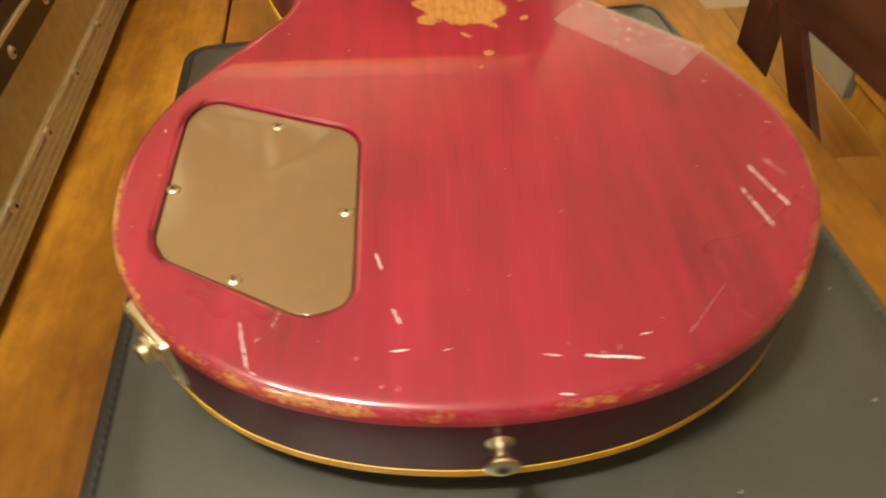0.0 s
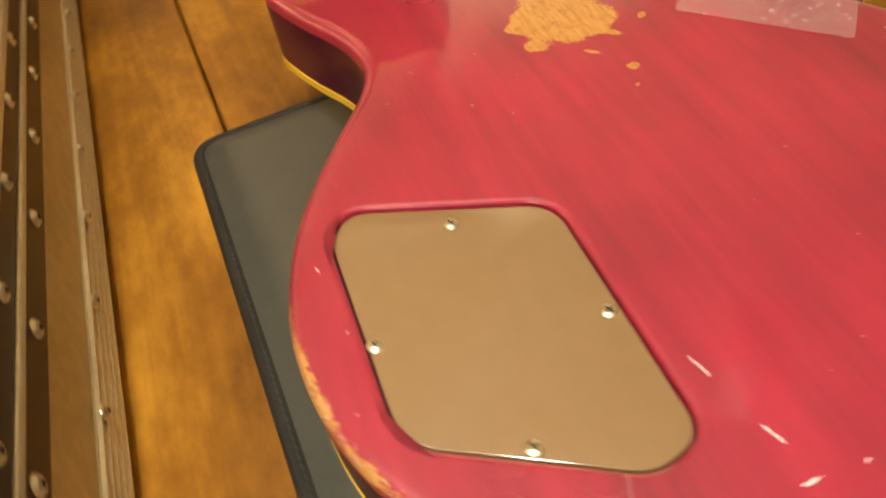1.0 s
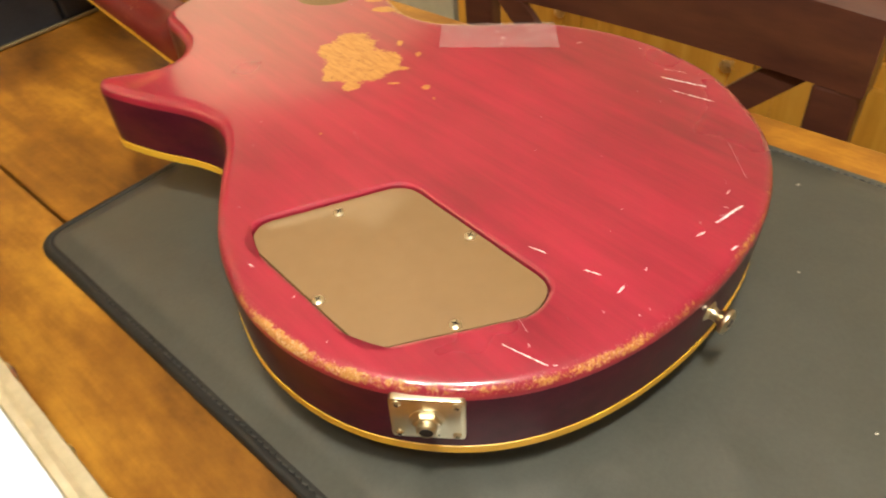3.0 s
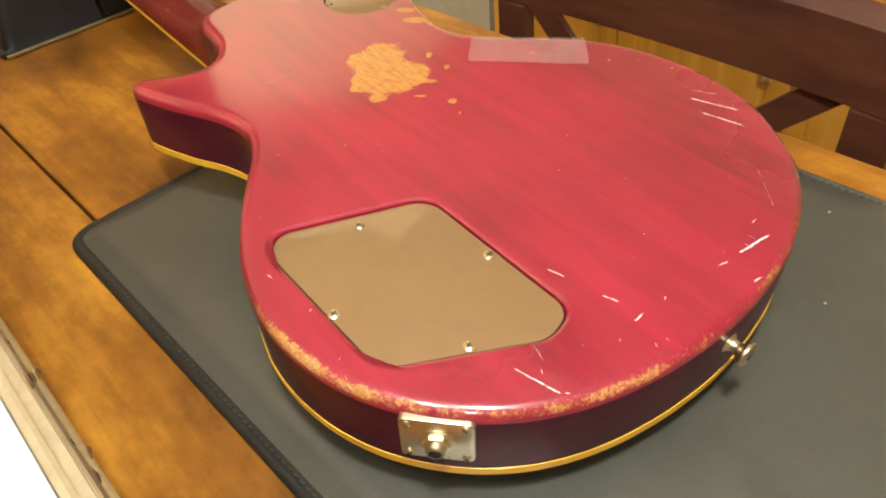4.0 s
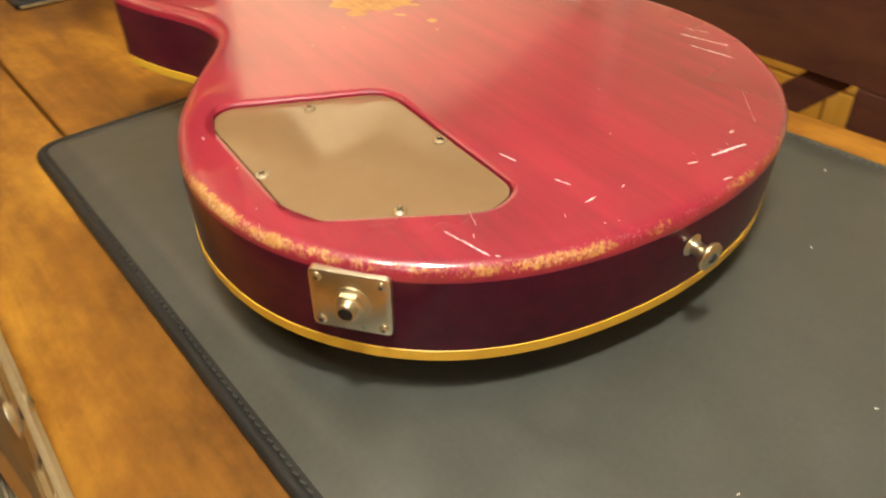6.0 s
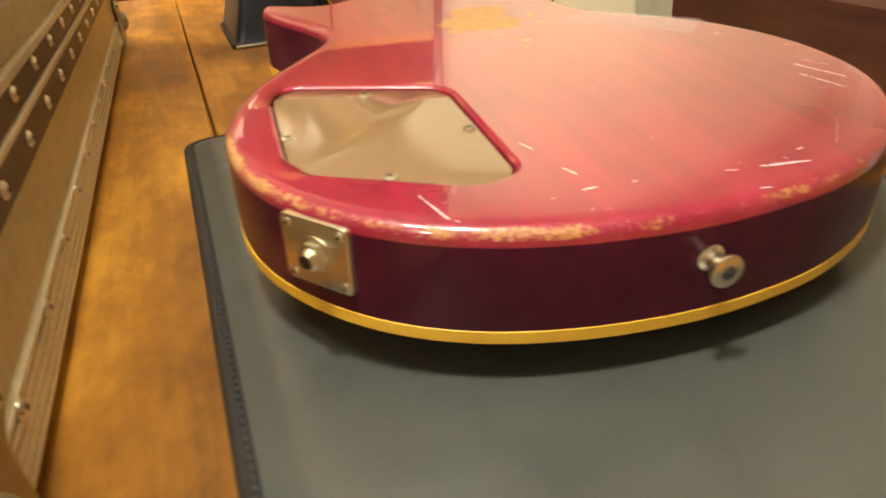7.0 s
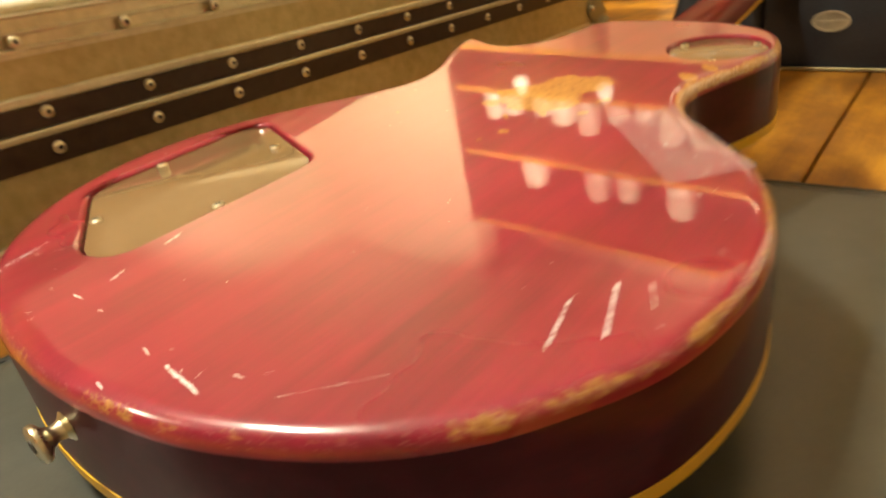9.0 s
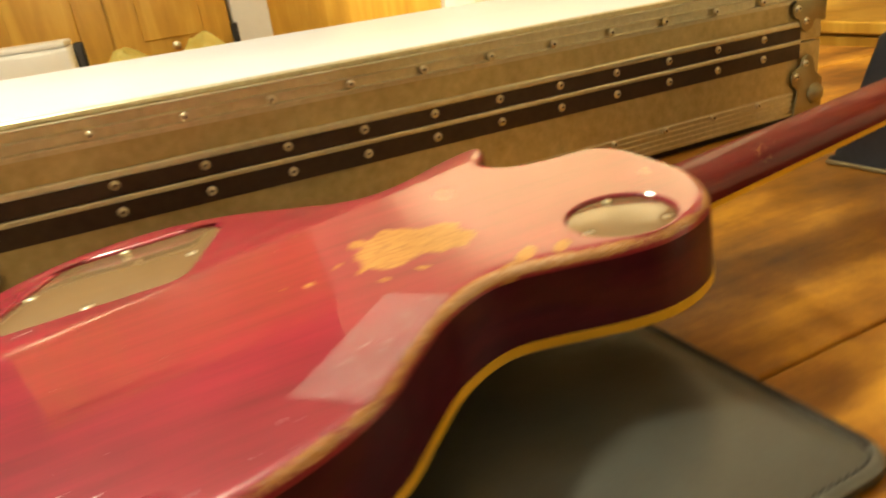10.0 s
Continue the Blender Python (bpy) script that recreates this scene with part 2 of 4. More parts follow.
M_STRIP = simple("dark_steel_strip", (0.045, 0.026, 0.018), (0.08, 0.050, 0.036), 120, (0.3, 0.45), 0.3)
M_BOX = simple("black_vinyl", (0.010, 0.011, 0.014), (0.020, 0.021, 0.026), 240, (0.32, 0.45), 0, (1, 1, 1), 0.12)
M_WALL = simple("cream_wall_paint", (0.73, 0.64, 0.46), (0.79, 0.70, 0.52), 8, (0.6, 0.75), 0, (1, 1, 1), 0.02)
M_CEIL = simple("ceiling_paint", (0.82, 0.78, 0.70), (0.87, 0.83, 0.75), 8, (0.7, 0.85))
M_TRIM = simple("white_gloss_paint", (0.78, 0.76, 0.70), (0.84, 0.82, 0.76), 20, (0.3, 0.4))
M_CHAIR = simple("dark_mahogany_stain", (0.034, 0.011, 0.010), (0.110, 0.040, 0.022), 26, (0.26, 0.4), 0, (2, 0.4, 2), 0.05, 0.4)
M_YELLOW = simple("yellow_cloth", (0.92, 0.74, 0.17), (0.96, 0.84, 0.30), 40, (0.8, 0.9))
M_CARTON = simple("yellow_card", (0.94, 0.68, 0.015), (0.97, 0.76, 0.03), 30, (0.5, 0.6))
M_CERAMIC = simple("pale_ceramic", (0.7, 0.66, 0.58), (0.82, 0.79, 0.72), 30, (0.15, 0.3))
M_BULB = emitter("frosted_lamp", (1.0, 0.82, 0.56), 4)
M_SHADE = emitter("frosted_shade", (1.0, 0.84, 0.60), 1.8)


def wood(name, dark, mid, light, axis, rough=0.3, coat=0.5, scale=1.0, patchy=0.5, by_piece=0.0):
    m, nt, p = nodes_of(name)
    st = [9 * scale] * 3
    st[axis] = 0.8 * scale
    fine = [70 * scale] * 3
    fine[axis] = 4 * scale
    g = noise_tex(nt, coords(nt, tuple(st)), 2.4, 8, 0.6, 0.9)
    f = noise_tex(nt, coords(nt, tuple(fine)), 2.0, 5, 0.6)
    soft = [6 * scale] * 3
    soft[axis] = 3.2 * scale
    blot = noise_tex(nt, coords(nt, tuple(soft)), 1.7, 8, 0.66)
    k = math_node(nt, "ADD", math_node(nt, "MULTIPLY", g, 0.90 - patchy), math_node(nt, "MULTIPLY", blot, patchy))
    k = math_node(nt, "ADD", k, math_node(nt, "MULTIPLY", f, 0.10))
    if by_piece:
        oi = nt.nodes.new("ShaderNodeObjectInfo")
        k = math_node(nt, "ADD", k, math_node(nt, "MULTIPLY", math_node(nt, "SUBTRACT", oi.outputs["Random"], 0.5), by_piece))
    r = ramp(nt, [(0.33, dark), (0.5, mid), (0.66, light)])
    nt.links.new(k, r.inputs[0])
    nt.links.new(r.outputs[0], p.inputs["Base Color"])
    nt.links.new(math_node(nt, "ADD", math_node(nt, "MULTIPLY", blot, 0.2), rough - 0.1), p.inputs["Roughness"])
    p.inputs["Coat Weight"].default_value, p.inputs["Coat Roughness"].default_value = coat, 0.2
    p.inputs["Specular IOR Level"].default_value = 0.35
    bump(nt, p, f, 0.08, 0.001)
    return m


M_TABLE = wood("honey_stained_table_wood", (0.075, 0.027, 0.006), (0.34, 0.142, 0.016), (0.74, 0.37, 0.040), 1, 0.44, 0.06, 1.0, 0.66)
M_OAK = wood("honey_oak", (0.42, 0.21, 0.025), (0.60, 0.33, 0.045), (0.74, 0.46, 0.085), 2, 0.34, 0.3, 0.6, 0.3)
M_PALE = wood("pale_limed_oak", (0.34, 0.22, 0.11), (0.44, 0.30, 0.16), (0.54, 0.39, 0.23), 2, 0.4, 0.1, 0.6, 0.3)
M_FLOOR = wood("oak_floor_planks", (0.20, 0.085, 0.018), (0.36, 0.17, 0.035), (0.50, 0.26, 0.06), 1, 0.32, 0.3, 0.6, 0.3, 0.45)


def tape_material():
    m, nt, p = nodes_of("cloudy_tape")
    p.inputs["Base Color"].default_value = (0.80, 0.62, 0.62, 1)
    p.inputs["Roughness"].default_value = 0.3
    big = noise_tex(nt, coords(nt), 55, 5)
    flecks = math_node(nt, "MULTIPLY", math_node(nt, "SUBTRACT", noise_tex(nt, coords(nt), 330, 4, 0.65), 0.588), 9.0, True)
    haze = math_node(nt, "ADD", math_node(nt, "MULTIPLY", big, 0.16), 0.01, True)
    nt.links.new(math_node(nt, "MAXIMUM", haze, math_node(nt, "MULTIPLY", flecks, 0.85)), p.inputs["Alpha"])
    bump(nt, p, noise_tex(nt, coords(nt), 240, 4), 0.25, 0.0004)
    return m


M_TAPE = tape_material()


# ---- mesh helpers ----
def mesh_of(name, bm, *mats):
    bmesh.ops.recalc_face_normals(bm, faces=bm.faces)
    me = bpy.data.meshes.new(name)
    bm.to_mesh(me)
    bm.free()
    for m in mats:
        me.materials.append(m)
    return me


def part(name, bm, material, parent, label="", smooth=False, flat=()):
    me = mesh_of(name, bm, *(material if isinstance(material, tuple) else (material,)))
    if smooth:
        me.shade_smooth()
        me.set_sharp_from_angle(angle=radians(38))
        for p in me.polygons:
            if p.material_index in flat:
                p.use_smooth = False
    ob = new(name, me)
    ob.parent = parent
    return tagged(ob, label)


def thing(name, label, category, m=Matrix(), group="", kind=""):
    ob = tagged(new(name), label, category, group, kind)
    ob.empty_display_size = 0.02
    ob.matrix_world = m
    return ob


def box(bm, x0, x1, y0, y1, z0, z1, bevel=0.0, segs=2, mat=0, m=None):
    r = bmesh.ops.create_cube(bm, size=1.0)
    vs = r["verts"]
    for v in vs:
        v.co = Vector((x0 + (v.co.x + 0.5) * (x1 - x0), y0 + (v.co.y + 0.5) * (y1 - y0), z0 + (v.co.z + 0.5) * (z1 - z0)))
        if m is not None:
            v.co = m @ v.co
    faces = {f for v in vs for f in v.link_faces}
    for f in faces:
        f.material_index = mat
    if bevel:
        edges = list({e for v in vs for e in v.link_edges})
        bmesh.ops.bevel(bm, geom=edges, offset=bevel, segments=segs, affect="EDGES", profile=0.5)
    return bm


def cube(*a, **k):
    return box(bmesh.new(), *a, **k)


def lathe(bm, profile, steps=20, m=None, mat=0):
    """Turns (radius, height) pairs round z."""
    rings = []
    for r, z in profile:
        ring = []
        for k in range(steps):
            a = 2 * math.pi * k / steps
            p = Vector((r * math.cos(a), r * math.sin(a), z))
            ring.append(bm.verts.new(m @ p if m is not None else p))
        rings.append(ring)
    for a, b in zip(rings, rings[1:]):
        for k in range(steps):
            f = bm.faces.new((a[k], a[(k + 1) % steps], b[(k + 1) % steps], b[k]))
            f.material_index = mat
    for ring in (rings[0], rings[-1]):
        bm.faces.new(ring).material_index = mat
    return bm


def turned(profile, steps=20, m=None):
    return lathe(bmesh.new(), profile, steps, m)


def spline(points, steps, closed=True):
    """Catmull-Rom through the points."""
    n, out = len(points), []
    pts = [Vector(p) for p in points]
    for k in range(n if closed else n - 1):
        p0, p1 = pts[(k - 1) % n] if closed or k else pts[0], pts[k]
        p2 = pts[(k + 1) % n]
        p3 = pts[(k + 2) % n] if closed or k + 2 < n else pts[-1]
        for s in range(steps):
            t = s / steps
            out.append(0.5 * ((2 * p1) + (p2 - p0) * t + (2 * p0 - 5 * p1 + 4 * p2 - p3) * t * t + (3 * p1 - p0 - 3 * p2 + p3) * t ** 3))
    if not closed:
        out.append(pts[-1])
    return out


def rounded(corners, radius, steps=7):
    """A polygon (anticlockwise) with rounded corners; radius: one or one a corner."""
    out, n = [], len(corners)
    for k in range(n):
        a, b, c = (Vector(corners[(k + d) % n]) for d in (-1, 0, 1))
        r = radius[k] if isinstance(radius, (list, tuple)) else radius
        u, v = (a - b).normalized(), (c - b).normalized()
        half = math.acos(max(-1, min(1, u.dot(v)))) / 2
        d = min(r / math.tan(half), 0.49 * (a - b).length, 0.49 * (c - b).length)
        p, q = b + u * d, b + v * d
        for s in range(steps + 1):
            t = s / steps
            out.append(p * (1 - t) ** 2 + b * (2 * t * (1 - t)) + q * t ** 2)
    return out


def offset(loop, d):
    """Moves a closed anticlockwise loop inwards by d: one or one a point."""
    n, out = len(loop), []
    for k in range(n):
        t = (loop[(k + 1) % n] - loop[k - 1]).normalized()
        out.append(loop[k] + Vector((-t.y, t.x)) * (d[k] if isinstance(d, list) else d))
    return out


def ring(bm, loop, z):
    return [bm.verts.new((p.x, p.y, z)) for p in loop]


def bridge(bm, a, b, mat=0):
    n = len(a)
    for k in range(n):
        bm.faces.new((a[k], a[(k + 1) % n], b[(k + 1) % n], b[k])).material_index = mat


def fill(bm, rings, mat=0, up=True):
    edges = []
    for r in rings:
        for k in range(len(r)):
            edges.append(bm.edges.get((r[k], r[(k + 1) % len(r)])) or bm.edges.new((r[k], r[(k + 1) % len(r)])))
    res = bmesh.ops.triangle_fill(bm, use_beauty=True, use_dissolve=False, edges=edges)
    for g in res["geom"]:
        if isinstance(g, bmesh.types.BMFace):
            g.material_index = mat


def slab(loop, z0, z1, bevel=0.0, holes=(), mat=0):
    """A flat plate with a rounded upper edge."""
    bm = bmesh.new()
    a = ring(bm, loop, z0)
    rings = [a, ring(bm, loop, z1 - bevel)]
    if bevel:
        rings.append(ring(bm, offset(loop, bevel * 0.3), z1 - bevel * 0.3))
        rings.append(ring(bm, offset(loop, bevel), z1))
    for p, q in zip(rings, rings[1:]):
        bridge(bm, p, q, mat)
    fill(bm, [rings[-1]], mat)
    fill(bm, [rings[0]], mat)
    return bm


# ---- the room ----
FLOOR, CEIL = -0.75, 1.72


def structure(name, bm, mat, label, m=Matrix()):
    ob = tagged(new(name, mesh_of(name, bm, mat)), label, name.split("_")[0], "", "structure")
    ob.matrix_world = m
    return ob


floor = structure("floor", cube(-4.4, 2.5, -5.0, 4.2, FLOOR - 0.05, FLOOR - 0.012), M_DARK, "sub-floor under honey oak planks")
structure("ceiling", cube(-4.4, 2.5, -5.0, 4.2, CEIL, CEIL + 0.08), M_CEIL, "plain off-white painted ceiling")
structure("wall_south", cube(-4.4, 2.5, -5.0, -4.9, FLOOR, CEIL), M_WALL, "plain cream painted wall")
structure("wall_west", cube(-4.4, -4.3, -4.9, 4.2, FLOOR, CEIL), M_WALL, "plain cream painted wall")
structure("wall_east", cube(2.10, 2.2, -4.9, 4.2, FLOOR, CEIL), M_WALL, "plain cream painted wall")
structure("wall_north_1", cube(-2.46, -1.45, 1.90, 2.02, FLOOR, CEIL), M_WALL, "cream painted wall beside the kitchen hutch")
structure("wall_north_2", cube(0.47, 2.10, 1.90, 2.02, FLOOR, CEIL), M_WALL, "cream painted wall beside the kitchen hutch")
structure("wall_north_3", cube(-1.45, 0.47, 2.21, 2.31, FLOOR, CEIL), M_WALL, "cream painted wall behind the kitchen hutch")
structure("trim_1", cube(2.07, 2.10, 1.66, 1.78, FLOOR, 1.6, bevel=0.004), M_TRIM, "white painted door casing")
structure("baseboard_1", cube(2.085, 2.10, -2.3, 1.66, FLOOR, FLOOR + 0.11, bevel=0.003), M_TRIM, "white painted skirting board")


# ---- the table ----
def table():
    t = thing("dining_table", "honey-stained wooden dining table with wide dark-jointed boards", "table", TM @ Matrix.Translation((0, 0, FLOOR)))
    top = -FLOOR
    edges = [-0.752, -0.450, -0.150, 0.150, 0.292]
    for a, b in zip(edges, edges[1:]):
        part("board", cube(a + 0.0012, b - 0.0012, -0.75, 1.5, top - 0.032, top, bevel=0.0022), M_TABLE, t)
    part("apron", cube(-0.68, 0.22, -0.62, -0.6, top - 0.13, top - 0.033, bevel=0.003), M_TABLE, t)
    part("apron", cube(-0.68, 0.22, 1.36, 1.38, top - 0.13, top - 0.033, bevel=0.003), M_TABLE, t)
    part("apron", cube(-0.70, -0.68, -0.6, 1.36, top - 0.13, top - 0.033, bevel=0.003), M_TABLE, t)
    part("apron", cube(0.22, 0.24, -0.6, 1.36, top - 0.13, top - 0.033, bevel=0.003), M_TABLE, t)
    part("joint_batten", cube(-0.70, 0.24, 0.3, 0.38, top - 0.05, top - 0.033), M_DARK, t)
    for x in (-0.68, 0.16):
        for y in (-0.6, 1.28):
            part("leg", cube(x, x + 0.075, y, y + 0.075, 0, top - 0.034, bevel=0.006), M_TABLE, t)
    return t


table()


# ---- the leatherette mat ----
def mat_pad():
    t = thing("leatherette_mat", "flat black padded leatherette mat with stitched hems", "mat", TM)
    L, Rr, N, F, r = -0.179, 0.2430, -0.135, 0.445, 0.026
    rect = lambda d: rounded([(L + d, N + d), (Rr - d, N + d), (Rr - d, F - d), (L + d, F - d)], max(r - d, 0.004), 9)
    bm = bmesh.new()
    prof = [(0.0012, 0.0005), (0.0, 0.002), (0.0003, 0.0044), (0.0018, 0.0060), (0.0042, 0.0064), (0.0066, 0.0052), (0.0092, 0.0063), (0.015, 0.0074), (0.021, 0.0104), (0.027, 0.0122), (0.034, 0.0127), (0.05, 0.0128)]
    rings = [ring(bm, rect(d), z) for d, z in prof]
    for (d, z), loop in zip(prof, rings):
        for v in loop:                      # the hem stands up along the chairs' side
            u = max(0.0, min(1.0, (v.co.x - 0.190) / 0.04)) * max(0.0, min(1.0, (0.032 - d) / 0.018))
            v.co.z += 0.0024 * u * u * (3 - 2 * u) * (z > 0.003)
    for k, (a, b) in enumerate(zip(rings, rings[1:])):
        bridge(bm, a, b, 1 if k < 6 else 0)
    # Lit hem along the chairs' side: painted in the lighter pad colour.
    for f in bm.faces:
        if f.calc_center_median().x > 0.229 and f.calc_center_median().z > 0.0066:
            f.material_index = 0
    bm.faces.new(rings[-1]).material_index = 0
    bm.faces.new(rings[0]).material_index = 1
    part("cover", bm, (M_PAD, M_HEM_SHADE), t, "", True)
    path = rect(0.0066)
    st = bmesh.new()
    run = 0.0
    for a, b in zip(path, path[1:] + path[:1]):
        d = (b - a).length
        n = max(1, int(d / 0.0056)) if d > 0.004 else 1
        for k in range(n):
            p, q = a.lerp(b, (k + 0.15) / n), a.lerp(b, (k + 0.75) / n)
            u = (q - p)
            if u.length < 0.001:
                continue
            c = (p + q) / 2
            mm = Matrix.Translation((c.x, c.y, 0.0079 if c.x > 0.230 else 0.0055)) @ Matrix.Rotation(math.atan2(u.y, u.x), 4, "Z")
            box(st, -u.length / 2, u.length / 2, -0.0005, 0.0005, -0.0004, 0.0009, m=mm @ Matrix.Rotation(0.25, 4, "Z"))
    part("stitching", st, M_STITCH, t, "dark grey stitched seam")
    rnd = random.Random(5)
    for x, y in ((0.117, -0.015), (0.20, 0.02), (0.03, -0.09), (0.215, 0.09), (-0.05, -0.075)):
        mm = Matrix.Translation((x, y, 0.0130)) @ Matrix.Rotation(rnd.uniform(0, 3.1), 4, "Z")
        s = rnd.uniform(0.0004, 0.0008)
        part("lint_speck", cube(-s, s, -s * 0.4, s * 0.4, -0.0002, 0.0003, m=mm), M_CERAMIC, t)
    return t


mat_pad()

# ---- the guitar ----
OUTLINE = [(0.0070, 0.0026), (0.0431, 0.0055), (0.0782, 0.0135), (0.1131, 0.0298), (0.1386, 0.0495), (0.1567, 0.0728), (0.1730, 0.1033),
           (0.1799, 0.1397), (0.1783, 0.1746), (0.1687, 0.2071), (0.1518, 0.2372), (0.1279, 0.2609), (0.1075, 0.2815), (0.0961, 0.3001),
           (0.0908, 0.3154), (0.0904, 0.3288), (0.0944, 0.3453), (0.1004, 0.3645), (0.1063, 0.3857), (0.1088, 0.4080), (0.1041, 0.4310),
           (0.0917, 0.4517), (0.0714, 0.4658), (0.0458, 0.4747), (0.0150, 0.4770), (-0.0179, 0.4764), (-0.0378, 0.4697), (-0.0478, 0.4559),
           (-0.0499, 0.4360), (-0.0540, 0.4170), (-0.0631, 0.4021), (-0.0771, 0.3943), (-0.0928, 0.3966), (-0.1075, 0.4050), (-0.1212, 0.4106),
           (-0.1273, 0.4020), (-0.1223, 0.3836), (-0.1124, 0.3598), (-0.1013, 0.3383), (-0.0942, 0.3173), (-0.0936, 0.2975), (-0.1024, 0.2771),
           (-0.1181, 0.2554), (-0.1357, 0.2298), (-0.1502, 0.2041), (-0.1596, 0.1771), (-0.1641, 0.1520), (-0.1632, 0.1256), (-0.1575, 0.1002),
           (-0.1470, 0.0768), (-0.1308, 0.0544), (-0.1114, 0.0362), (-0.0889, 0.0223), (-0.0623, 0.0120), (-0.0301, 0.0052)]
BACK, BINDTOP, BINDLOW = 0.0896, 0.0438, 0.0371
GM = Matrix(((0.99995, 0.00103, 0.01482, 0.00000), (0.00001, 0.99760, -0.06929, 0.00000), (-0.01483, 0.06929, 0.99755, -0.00180), (0, 0, 0, 1)))
GM = GM @ Matrix.Translation((0, 0, -0.004))


def screw(parent, x, y, z, r=0.0031, m=None):
    """An oval-head screw with a cross slot; axis z unless m turns it."""
    mm = (m if m is not None else Matrix.Translation((x, y, z)))
    bm = turned([(r, 0), (r * 0.96, 0.0005), (r * 0.6, 0.0011), (r * 0.25, 0.0013)], 16, mm)
    ob = part("screw", bm, M_CHROME, parent, "small nickel screw", True)
    # Dark bars laid on the head stand for the slot's shade.
    sl = bmesh.new()
    for a in (0.4, 0.4 + math.pi / 2):
        box(sl, -r * 0.55, r * 0.55, -r * 0.1, r * 0.1, 0.0007, 0.00145, m=mm @ Matrix.Rotation(a, 4, "Z"))
    part("cross_slot", sl, M_DARK, ob)
    return ob


def guitar():
    t = thing("electric_guitar", "worn cherry red single-cutaway guitar lying face down on black mat", "guitar", GM)
    loop = spline([Vector(p) for p in OUTLINE], 5)
    cover = rounded([(-0.1385, 0.0925), (-0.067, 0.0525), (-0.0465, 0.0585), (-0.0455, 0.170), (-0.126, 0.2025), (-0.1385, 0.192)],
                    [0.022, 0.020, 0.016, 0.020, 0.016, 0.018], 8)
    DX, DY, DR = 0.0733, 0.4055, 0.0302
    disc = [Vector((DX + DR * math.cos(a), DY + DR * math.sin(a))) for a in np.linspace(0, 2 * math.pi, 41)[:-1]]
    bm = bmesh.new()
    near = bm.verts.layers.float.new("near_edge")

    def room(p):
        """How far the rounding may reach inwards: little at the horn's tip and beside the switch cover."""
        tip = (p - Vector((-0.118, 0.400))).length
        gap = (p - Vector((DX, DY))).length - DR
        return min(0.0075 + 0.012 * max(0, min(1, (tip - 0.03) / 0.03)), max(0.0032, gap - 0.0022))

    def rubbed(p):
        """How hard the edge is rubbed at p."""
        w = 0.56
        for cx, cy, r, amount in ((-0.15, 0.11, 0.07, 0.34), (-0.06, 0.01, 0.06, 0.26), (0.06, 0.01, 0.05, 0.12), (0.15, 0.07, 0.05, 0.20), (0.165, 0.21, 0.05, 0.26), (0.18, 0.14, 0.04, 0.22),
                                  (0.10, 0.32, 0.08, 0.58), (0.08, 0.46, 0.06, 0.32), (-0.115, 0.39, 0.05, -0.10)):
            w += amount * math.exp(-((p.x - cx) ** 2 + (p.y - cy) ** 2) / (r * r))
        return w
    low = ring(bm, loop, BINDTOP)
    prof = [(0.0, BINDTOP + 0.02, 0), (0.0, BACK - 0.0075, 0.25), (0.0004, BACK - 0.0046, 0.90), (0.0015, BACK - 0.0024, 1.0), (0.0032, BACK - 0.0009, 0.92), (0.0054, BACK - 0.0002, 0.62),
            (0.0075, BACK, 0.42), (0.0100, BACK, 0.28), (0.0140, BACK, 0.14), (0.0190, BACK, 0.0)]
    rings = [low]
    for d, z, value in prof:
        rings.append(ring(bm, offset(loop, [min(d, room(p)) for p in loop]), z))
        for v, p in zip(rings[-1], loop):
            v[near] = value * rubbed(p)
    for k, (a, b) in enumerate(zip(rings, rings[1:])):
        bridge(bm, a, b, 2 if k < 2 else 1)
    holes = []
    for h in (cover, disc):
        w = 1.0 if h is cover else 0.45
        lip = [ring(bm, offset(h, -d * w), BACK - z) for d, z in ((0.0030, 0), (0.0021, 0.0002), (0.0012, 0.0006), (0.0004, 0.0015), (0.0001, 0.0055))]
        for a, b in zip(lip, lip[1:]):
            bridge(bm, a, b, 0)
        fill(bm, [lip[-1]], 2)
        holes.append(lip[0])
    fill(bm, [rings[-1]] + holes, 0)
    fill(bm, [low], 2)
    part("body", bm, (M_BACK, M_BACK, M_SIDE_SHADE), t, "cherry lacquered mahogany body with bare wood showing at worn edges", True, (0,))
    # binding and carved top
    bm = bmesh.new()
    rr = [ring(bm, offset(loop, d), z) for d, z in ((0.0006, BINDTOP), (-0.0004, BINDTOP - 0.0004), (-0.0004, BINDLOW + 0.0008), (0.0004, BINDLOW), (0.004, BINDLOW))]
    for a, b in zip(rr, rr[1:]):
        bridge(bm, a, b)
    part("binding", bm, M_BIND, t, "aged yellow body binding", True)
    bm = bmesh.new()
    rr = [ring(bm, offset(loop, d), z) for d, z in ((0.001, BINDLOW + 0.0003), (0.010, BINDLOW - 0.001), (0.018, BINDLOW - 0.004))]
    for a, b in zip(rr, rr[1:]):
        bridge(bm, a, b)
    fill(bm, [rr[-1]])
    part("carved_top", bm, M_TOP, t, "amber carved maple front", True)
    # covers and their screws
    cv = part("control_cover", slab(offset(cover, 0.0007), BACK - 0.0054, BACK - 0.0021, 0.0006), M_COVER, t, "brown plastic control cavity cover", True)
    for x, y in ((-0.0890, 0.1774), (-0.0512, 0.1128), (-0.1352, 0.1335), (-0.0983, 0.0752)):
        screw(cv, x, y, BACK - 0.0021)
    tc = part("switch_cover", slab(offset(disc, 0.0007), BACK - 0.0054, BACK - 0.0021, 0.0006), M_COVER, t, "round brown plastic switch cover", True)
    for k in range(3):
        a = 0.75 + k * 2.094
